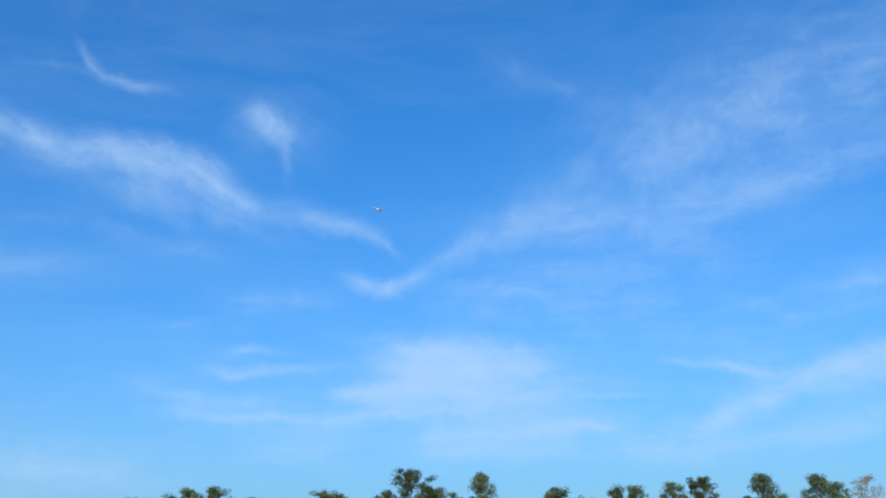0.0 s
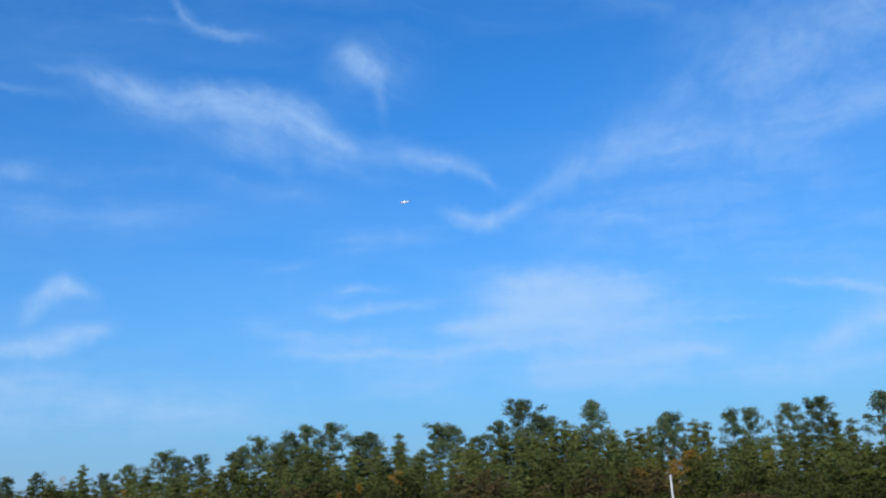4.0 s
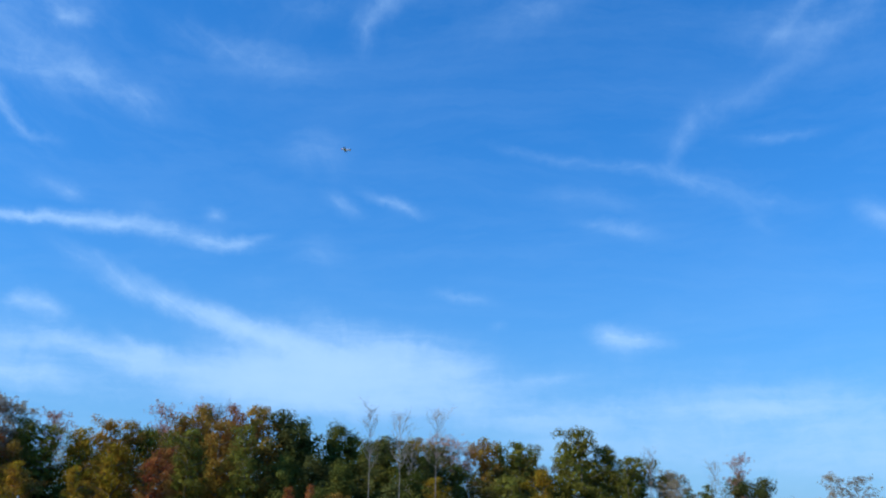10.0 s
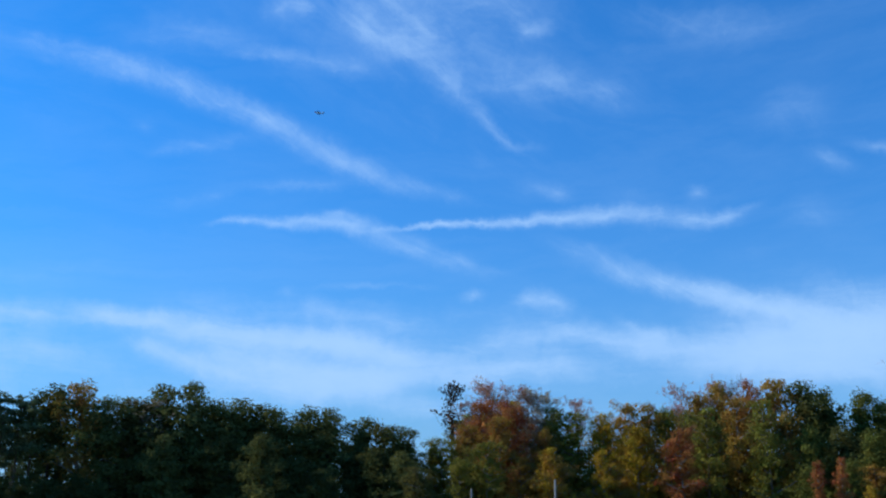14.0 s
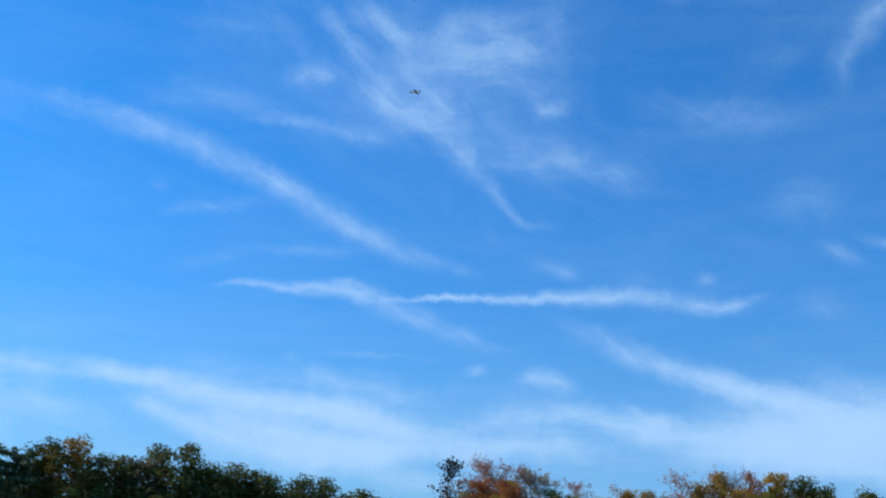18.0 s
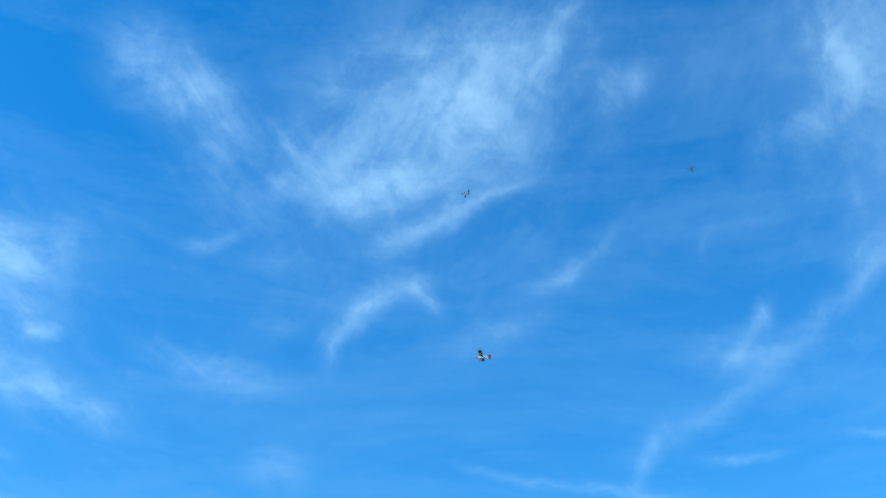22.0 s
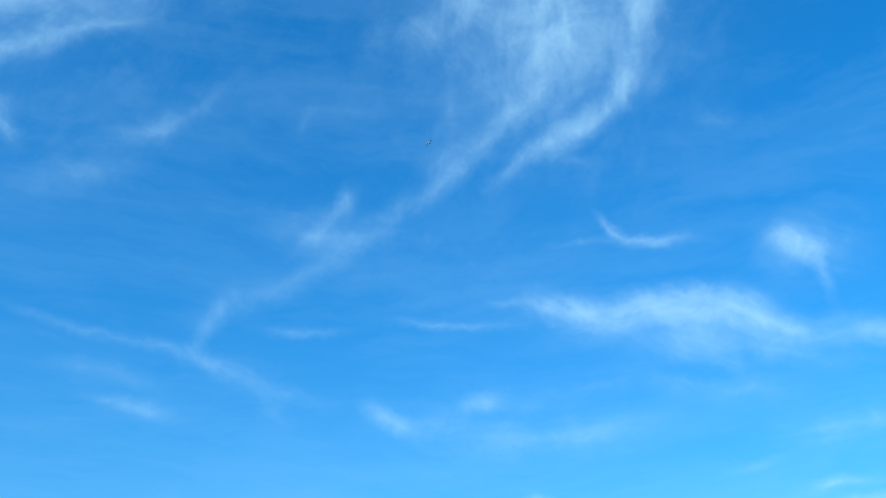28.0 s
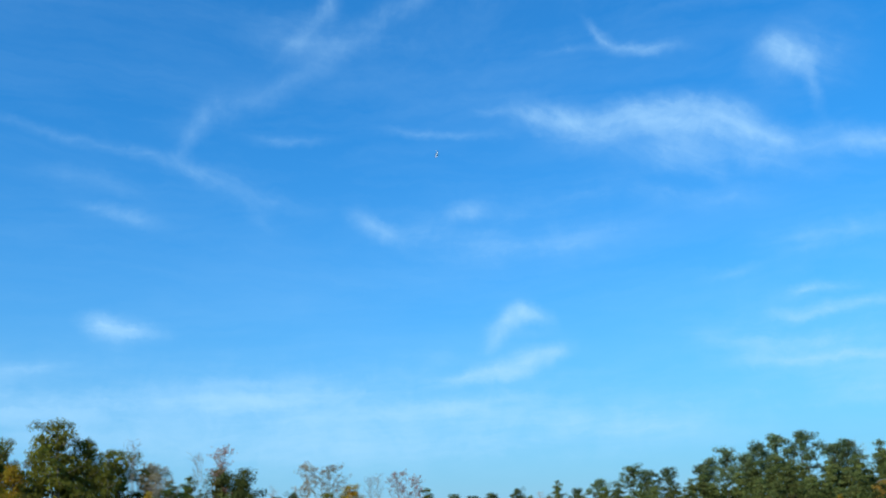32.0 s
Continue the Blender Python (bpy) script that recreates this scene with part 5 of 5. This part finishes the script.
crown_part("stalk_mass", np.vstack(stalk_q), np.vstack(stalk_f), LEAF["grass"], dry_grass)["kind"] = "stuff"
tagged(dry_grass, "stand of tall straw-coloured dry grass before the wood", "grass", kind="stuff")


# ---- posts on the field ----
def post(name, az, dist, top_el, girth, mat, label, lean=0.0):
    height = EYE + dist * math.tan(radians(top_el))
    root = new(name)
    bm = bmesh.new()
    bmesh.ops.create_cone(bm, cap_ends=True, segments=14, radius1=girth / 2, radius2=girth * 0.42, depth=height, matrix=Matrix.Translation((0, 0, height / 2)))
    bmesh.ops.bevel(bm, geom=[e for e in bm.edges if all(v.co.z > height * 0.99 for v in e.verts)], offset=girth * 0.12, segments=2, affect="EDGES")
    part("shaft", bm, mat, root)
    bm = bmesh.new()
    bmesh.ops.create_cone(bm, cap_ends=True, segments=14, radius1=girth * 0.9, radius2=girth * 0.7, depth=0.12, matrix=Matrix.Translation((0, 0, 0.04)))
    part("foot", bm, POST_GREY, root)
    spot = unit(az, 0) * dist
    root.matrix_basis = pose(spot.x, spot.y, -0.02, 0, lean, 0)
    tagged(root, label, "post", "posts on the field")


post("white_pole", -5.79, 34, 1.12, 0.062, PAINT_WHITE, "slim white painted pole standing on the field", lean=-1.2)
post("field_post", 82.54, 42, 2.83, 0.09, POST_GREY, "thin grey weathered post before the red trees")
post("field_post", 87.15, 46, 2.34, 0.08, POST_GREY, "thin grey weathered post before the red trees")


# ---- model aircraft, nose along +y ----
def loft(rings, sides=12):
    """A skin over rings of (y, half_width, half_height, z)."""
    bm = bmesh.new()
    loops = []
    for y, hw, hh, z in rings:
        loops.append([bm.verts.new((math.cos(2 * math.pi * k / sides) * hw, y, z + math.sin(2 * math.pi * k / sides) * hh)) for k in range(sides)])
    for a, b in zip(loops, loops[1:]):
        for k in range(sides):
            bm.faces.new((a[k], a[(k + 1) % sides], b[(k + 1) % sides], b[k]))
    bm.faces.new(loops[0][::-1])
    bm.faces.new(loops[-1])
    bmesh.ops.recalc_face_normals(bm, faces=bm.faces)
    return bm


def panel(x0, x1, lead0, lead1, trail0, trail1, z0, z1, thick, upright=False):
    """A wing panel with a rounded nose and thin trailing edge, from x0 to x1 (upright: a fin)."""
    bm = bmesh.new()
    rings = []
    for x, lead, trail, z, k in ((x0, lead0, trail0, z0, 1.0), (x1, lead1, trail1, z1, 0.7)):
        c = lead - trail
        prof = ((1.0, 0.0), (0.93, 0.55), (0.7, 1.0), (0.35, 0.7), (0.0, 0.06), (0.0, -0.06), (0.35, -0.35), (0.7, -0.45), (0.93, -0.35))
        pts = [(x, trail + c * u, z + thick * k * h) for u, h in prof]
        if upright:
            pts = [(p[2], p[1], p[0]) for p in pts]
        rings.append([bm.verts.new(p) for p in pts])
    n = len(rings[0])
    for k in range(n):
        bm.faces.new((rings[0][k], rings[0][(k + 1) % n], rings[1][(k + 1) % n], rings[1][k]))
    bm.faces.new(rings[0][::-1])
    bm.faces.new(rings[1])
    bmesh.ops.recalc_face_normals(bm, faces=bm.faces)
    return bm


def wheel_parts(root, x, y, z, r):
    bm = bmesh.new()
    bmesh.ops.create_cone(bm, cap_ends=True, segments=18, radius1=r, radius2=r, depth=r * 0.7, matrix=Matrix.Translation((x, y, z)) @ pose(0, 0, 0, 0, 90, 0))
    bmesh.ops.bevel(bm, geom=list(bm.edges), offset=r * 0.18, segments=2, affect="EDGES", clamp_overlap=True)
    part("wheel", bm, RUBBER, root)
    w = Wood()
    w.limb([Vector((x * 0.15, y - 0.02, -0.06)), Vector((x, y, z))], [0.008, 0.007], 6)
    raw_part("undercarriage_leg", w.verts, w.faces, PROP, root)


def propeller(root, y, size, z=0.0):
    w = Wood()
    w.limb([Vector((-size, y, z)), Vector((-size * 0.5, y, z)), Vector((0, y, z)), Vector((size * 0.5, y, z)), Vector((size, y, z))], [0.008, 0.02, 0.012, 0.02, 0.008], 6)
    prop = raw_part("propeller", w.verts, w.faces, PROP, root)
    bm = loft([(y - 0.03, 0.035, 0.035, z), (y + 0.02, 0.028, 0.028, z), (y + 0.055, 0.006, 0.006, z)])
    part("spinner", bm, FILM_RED, prop)


def low_wing_model(wing=FILM_WHITE, body=FILM_WHITE, label="small white aerobatic model airplane with red and navy trim"):
    """A white aerobatic model with red tips and dark bands, 1.6 m span."""
    root = new("model_airplane")
    part("fuselage", loft([(-0.78, 0.02, 0.045, 0.03), (-0.55, 0.05, 0.085, 0.02), (-0.1, 0.09, 0.135, 0.0), (0.25, 0.10, 0.14, 0.0), (0.52, 0.09, 0.11, 0.0), (0.60, 0.06, 0.07, 0.0)]), body, root)
    part("cowl", loft([(0.50, 0.096, 0.118, 0.0), (0.59, 0.080, 0.09, 0.0), (0.63, 0.05, 0.05, 0.0)]), FILM_RED, root, "red cowl")
    part("canopy", loft([(-0.12, 0.015, 0.01, 0.09), (0.0, 0.055, 0.075, 0.115), (0.14, 0.055, 0.075, 0.115), (0.26, 0.012, 0.012, 0.12)]), CANOPY, root, "smoked canopy")
    for s in (-1, 1):
        part("wing", panel(s * 0.05, s * 0.38, 0.27, 0.23, -0.10, -0.10, -0.05, -0.037, 0.045), wing, root)
        part("wing_tip", panel(s * 0.382, s * 0.80, 0.23, 0.16, -0.10, -0.09, -0.037, -0.02, 0.038), FILM_NAVY, root, "dark outer wing panel")
        part("aileron", panel(s * 0.14, s * 0.74, -0.104, -0.095, -0.17, -0.15, -0.045, -0.022, 0.010), FILM_NAVY, root, "dark aileron")
        part("tailplane", panel(s * 0.02, s * 0.33, -0.50, -0.58, -0.76, -0.76, 0.05, 0.05, 0.016), FILM_WHITE, root)
        wheel_parts(root, s * 0.2, 0.22, -0.24, 0.04)
    part("fin", panel(0.03, 0.27, -0.5, -0.64, -0.72, -0.74, 0.0, 0.0, 0.012, True), FILM_WHITE, root)
    part("rudder", panel(0.0, 0.28, -0.725, -0.745, -0.85, -0.83, 0.0, 0.0, 0.010, True), FILM_NAVY, root, "dark rudder")
    propeller(root, 0.64, 0.17)
    return tagged(root, label, "model airplane")


def dragonfly():
    """A dragonfly, 7 cm long, that crosses close to the camera."""
    root = new("dragonfly")
    part("body", loft([(-0.045, 0.002, 0.002, 0), (-0.02, 0.0028, 0.0028, 0), (0.0, 0.003, 0.003, 0), (0.008, 0.006, 0.006, 0.001), (0.02, 0.006, 0.006, 0.001), (0.024, 0.002, 0.002, 0)], 8), CHITIN, root)
    part("head", loft([(0.024, 0.003, 0.003, 0), (0.027, 0.006, 0.004, 0), (0.032, 0.004, 0.003, 0)], 8), CHITIN, root)
    for s in (-1, 1):
        for y, rise in ((0.016, 0.012), (0.006, 0.004)):
            part("wing", panel(s * 0.004, s * 0.048, y + 0.003, y + 0.006, y - 0.004, y - 0.004, 0.004, rise, 0.0006), CHITIN, root)
    return tagged(root, "amber brown dragonfly crossing the sky in quick flight", "insect")


def high_wing_model():
    """A trainer with a black and yellow wing over a white fuselage, 1.9 m span."""
    root = new("model_airplane")
    part("fuselage", loft([(-0.86, 0.015, 0.03, 0.02), (-0.5, 0.045, 0.06, 0.0), (-0.1, 0.08, 0.11, -0.02), (0.2, 0.085, 0.12, -0.02), (0.42, 0.075, 0.085, -0.05), (0.5, 0.05, 0.06, -0.05)]), FILM_WHITE, root)
    part("cowl", loft([(0.38, 0.08, 0.09, -0.05), (0.5, 0.07, 0.075, -0.05), (0.56, 0.04, 0.045, -0.05)]), FILM_RED, root, "red cowl")
    part("windscreen", loft([(0.18, 0.075, 0.05, 0.07), (0.3, 0.05, 0.01, 0.04)]), CANOPY, root, "dark windscreen")
    for s in (-1, 1):
        part("inner_wing", panel(s * 0.0, s * 0.22, 0.30, 0.30, -0.06, -0.06, 0.115, 0.125, 0.04), FILM_DARK, root)
        part("wing", panel(s * 0.222, s * 0.62, 0.30, 0.30, -0.06, -0.06, 0.125, 0.15, 0.04), FILM_YELLOW, root, "yellow wing panel")
        part("wing_tip", panel(s * 0.622, s * 0.95, 0.30, 0.26, -0.06, -0.04, 0.15, 0.17, 0.038), FILM_DARK, root, "black wing tip")
        part("aileron", panel(s * 0.3, s * 0.9, -0.064, -0.05, -0.13, -0.10, 0.13, 0.165, 0.012), FILM_DARK, root)
        w = Wood()
        w.limb([Vector((s * 0.07, 0.14, -0.10)), Vector((s * 0.45, 0.14, 0.125))], [0.010, 0.009], 6)
        raw_part("strut", w.verts, w.faces, FILM_WHITE, root)
        part("tailplane", panel(s * 0.02, s * 0.36, -0.60, -0.66, -0.84, -0.82, 0.03, 0.03, 0.012), FILM_RED, root, "red tailplane")
        wheel_parts(root, s * 0.2, 0.26, -0.3, 0.055)
    part("fin", panel(0.03, 0.30, -0.58, -0.74, -0.82, -0.84, 0.0, 0.0, 0.012, True), FILM_NAVY, root, "dark fin")
    part("rudder", panel(0.0, 0.30, -0.825, -0.845, -0.95, -0.92, 0.0, 0.0, 0.010, True), FILM_RED, root, "red rudder")
    propeller(root, 0.57, 0.19, -0.05)
    return tagged(root, "high-wing model airplane with black and yellow wing, white fuselage", "model airplane")


aerobat, trainer = low_wing_model(), high_wing_model()
sport = low_wing_model(FILM_NAVY, FILM_WHITE, "small model airplane, white fuselage with red nose, dark wings")
flyer = dragonfly()


def motions():
    walk(aerobat, [
        (0, pose(-9.09, 135.80, 51.65, -1, 15, -62)),
        (1, pose(6.46, 143.99, 51.46, 1, 40, -48)),
        (2, pose(9.58, 151.59, 51.93, -5, 50, 8)),
        (2.5, pose(6.24, 153.75, 51.24, -9, 16, 48)),
        (4.5, pose(-34.00, 157.52, 50.29, 5, -33, 93)),
        (5, pose(-44.29, 156.54, 51.00, 3, -25, 101)),
        (6.5, pose(-74.12, 135.98, 50.85, 3, -21, 133)),
        (7, pose(-84.37, 126.39, 51.72, 3, 5, 136)),
        (7.5, pose(-94.07, 115.62, 52.53, 3, 5, 140)),
        (8, pose(-103.33, 103.43, 53.13, 4, 5, 145)),
        (8.5, pose(-110.96, 90.49, 54.16, 6, 5, 149)),
        (9, pose(-116.64, 77.45, 55.46, 9, 5, 148)),
        (9.5, pose(-124.54, 67.03, 58.70, 12, 5, 145)),
        (10, pose(-131.32, 57.08, 60.99, 12, 5, 146)),
        (10.5, pose(-136.81, 47.68, 63.43, 10, 5, 149)),
        (11, pose(-141.86, 38.32, 64.95, 7, 5, 152)),
        (11.5, pose(-146.35, 29.06, 66.03, 4, -15, 157)),
        (12, pose(-150.29, 20.12, 66.70, -1, -20, 169)),
        (12.5, pose(-149.90, 11.07, 65.56, -6, -25, -178)),
        (13, pose(-149.08, 2.04, 64.15, -6, -30, -169)),
        (14, pose(-144.70, -16.15, 63.86, 4, -43, -163)),
        (14.5, pose(-141.52, -23.02, 64.78, 12, -49, -162)),
        (15, pose(-138.14, -28.48, 65.93, 12, -39, -158)),
        (17.5, pose(-123.05, -12.46, 65.92, 5, 31, -19)),
        (18, pose(-119.67, -3.56, 66.69, 6, 8, -18)),
        (18.5, pose(-115.68, 5.60, 67.29, 8, 2, -16)),
        (19, pose(-110.95, 15.53, 67.61, 15, 0, -6)),
        (19.5, pose(-110.98, 24.77, 71.28, 23, -8, 2)),
        (20, pose(-109.44, 34.72, 75.78, 27, -8, -2)),
        (21, pose(-104.13, 51.23, 85.78, 31, -8, -10)),
        (21.5, pose(-101.18, 58.43, 90.30, 30, -8, -10)),
        (22, pose(-98.65, 64.68, 94.31, 29, -14, -5)),
        (22.5, pose(-97.46, 72.42, 98.99, 26, -14, 3)),
        (23, pose(-97.11, 80.65, 101.98, 22, -14, 5)),
        (23.5, pose(-96.38, 89.31, 104.52, 19, -14, 5)),
        (24, pose(-95.74, 97.64, 106.80, 17, -14, 6)),
        (24.5, pose(-95.26, 105.92, 108.59, 15, -14, 4)),
        (25, pose(-94.69, 113.91, 110.39, 13, -6, 4)),
        (25.5, pose(-95.07, 121.21, 111.81, 9, -6, 2)),
        (26, pose(-94.56, 129.42, 112.71, 5, -6, -3)),
        (26.5, pose(-93.74, 131.81, 112.36, 1, -6, -9)),
        (28.5, pose(-87.43, 145.09, 107.98, 36, -34, -15)),
        (29, pose(-88.82, 154.10, 113.30, 35, -38, -17)),
        (29.5, pose(-89.34, 163.78, 118.24, 28, -43, -15)),
        (30, pose(-90.39, 173.85, 122.09, -19, -48, 22)),
        (30.5, pose(-89.52, 174.76, 116.54, -70, -13, 82)),
        (31, pose(-93.54, 175.15, 107.47, -65, -6, 101)),
        (31.5, pose(-100.62, 174.84, 95.53, -62, -6, 104)),
        (32, pose(-107.45, 174.16, 82.41, -62, -5, 103)),
    ])
    walk(trainer, [
        (0, pose(-102.48, 97.02, 74.30, -6, -20, -39)),
        (4.5, pose(-73.32, 131.00, 70.11, -2, -2, -38)),
        (5, pose(-68.69, 139.08, 68.73, -2, -2, -38)),
        (5.5, pose(-62.35, 147.32, 67.52, -2, -2, -38)),
        (6, pose(-55.01, 155.41, 66.06, -2, -2, -38)),
        (6.5, pose(-47.86, 162.41, 65.63, -2, -2, -38)),
        (7, pose(-40.92, 168.76, 65.45, -2, -2, -38)),
        (9, pose(-10.00, 134.00, 46.00, -18, -19, -105)),
        (11, pose(12.00, 148.00, 48.00, 6, -20, -81)),
        (13, pose(30.00, 142.00, 50.00, 7, -20, -154)),
        (15, pose(28.00, 118.00, 52.00, 3, -20, 147)),
        (17, pose(5.00, 102.00, 52.00, -1, -20, 113)),
        (19, pose(-30.00, 94.00, 51.00, -1, -20, 108)),
        (20, pose(-42.22, 73.15, 42.30, 4, -20, 110)),
        (21, pose(-60.94, 66.24, 45.55, 15, 45, 150)),
        (21.5, pose(-67.01, 57.49, 47.97, 15, 20, 145)),
        (22, pose(-71.94, 48.81, 49.61, 6, 6, 136)),
        (22.5, pose(-76.65, 40.47, 49.53, -4, -5, 135)),
        (23, pose(-81.12, 32.09, 47.60, 0, -10, 130)),
        (25, pose(-118.62, -1.74, 57.45, 2, -20, 149)),
        (32, pose(-153.40, -60.97, 60.05, 2, -20, 149)),
    ])
    walk(sport, [
        (0, pose(-142.52, 16.93, 39.31, 24, -11, -35)),
        (7, pose(-106.19, 80.43, 70.60, 24, -11, -35)),
        (7.25, pose(-104.30, 85.57, 71.68, 24, -11, -35)),
        (7.5, pose(-101.43, 91.40, 72.89, 24, -11, -35)),
        (7.75, pose(-98.05, 96.18, 75.61, 24, -11, -35)),
        (8, pose(-95.80, 98.58, 79.55, 24, -11, -35)),
        (10.5, pose(-69.85, 143.94, 101.90, 10, -12, -77)),
        (13, pose(20.00, 130.00, 100.00, -4, -12, -112)),
        (16, pose(110.00, 70.00, 90.00, -7, -12, -149)),
        (22, pose(140.00, -80.00, 70.00, -7, -12, 170)),
        (32, pose(60.00, -170.00, 60.00, -5, -12, 139)),
    ])
    walk(flyer, [
        (0, pose(-25.09, -25.19, 22.32, -21, -0, -32)),
        (20.9, pose(-15.82, -10.14, 15.66, -21, -0, -32)),
        (21.9, pose(-6.54, 4.91, 9.00, -21, -0, -32)),
        (22, pose(-5.65, 6.53, 8.47, -21, -0, -32)),
        (22.1, pose(-4.69, 7.92, 7.67, -21, -0, -32)),
        (23.1, pose(4.58, 22.97, 6.34, -21, -0, -32)),
        (32, pose(13.86, 38.03, 5.67, -21, -0, -32)),
    ])


motions()
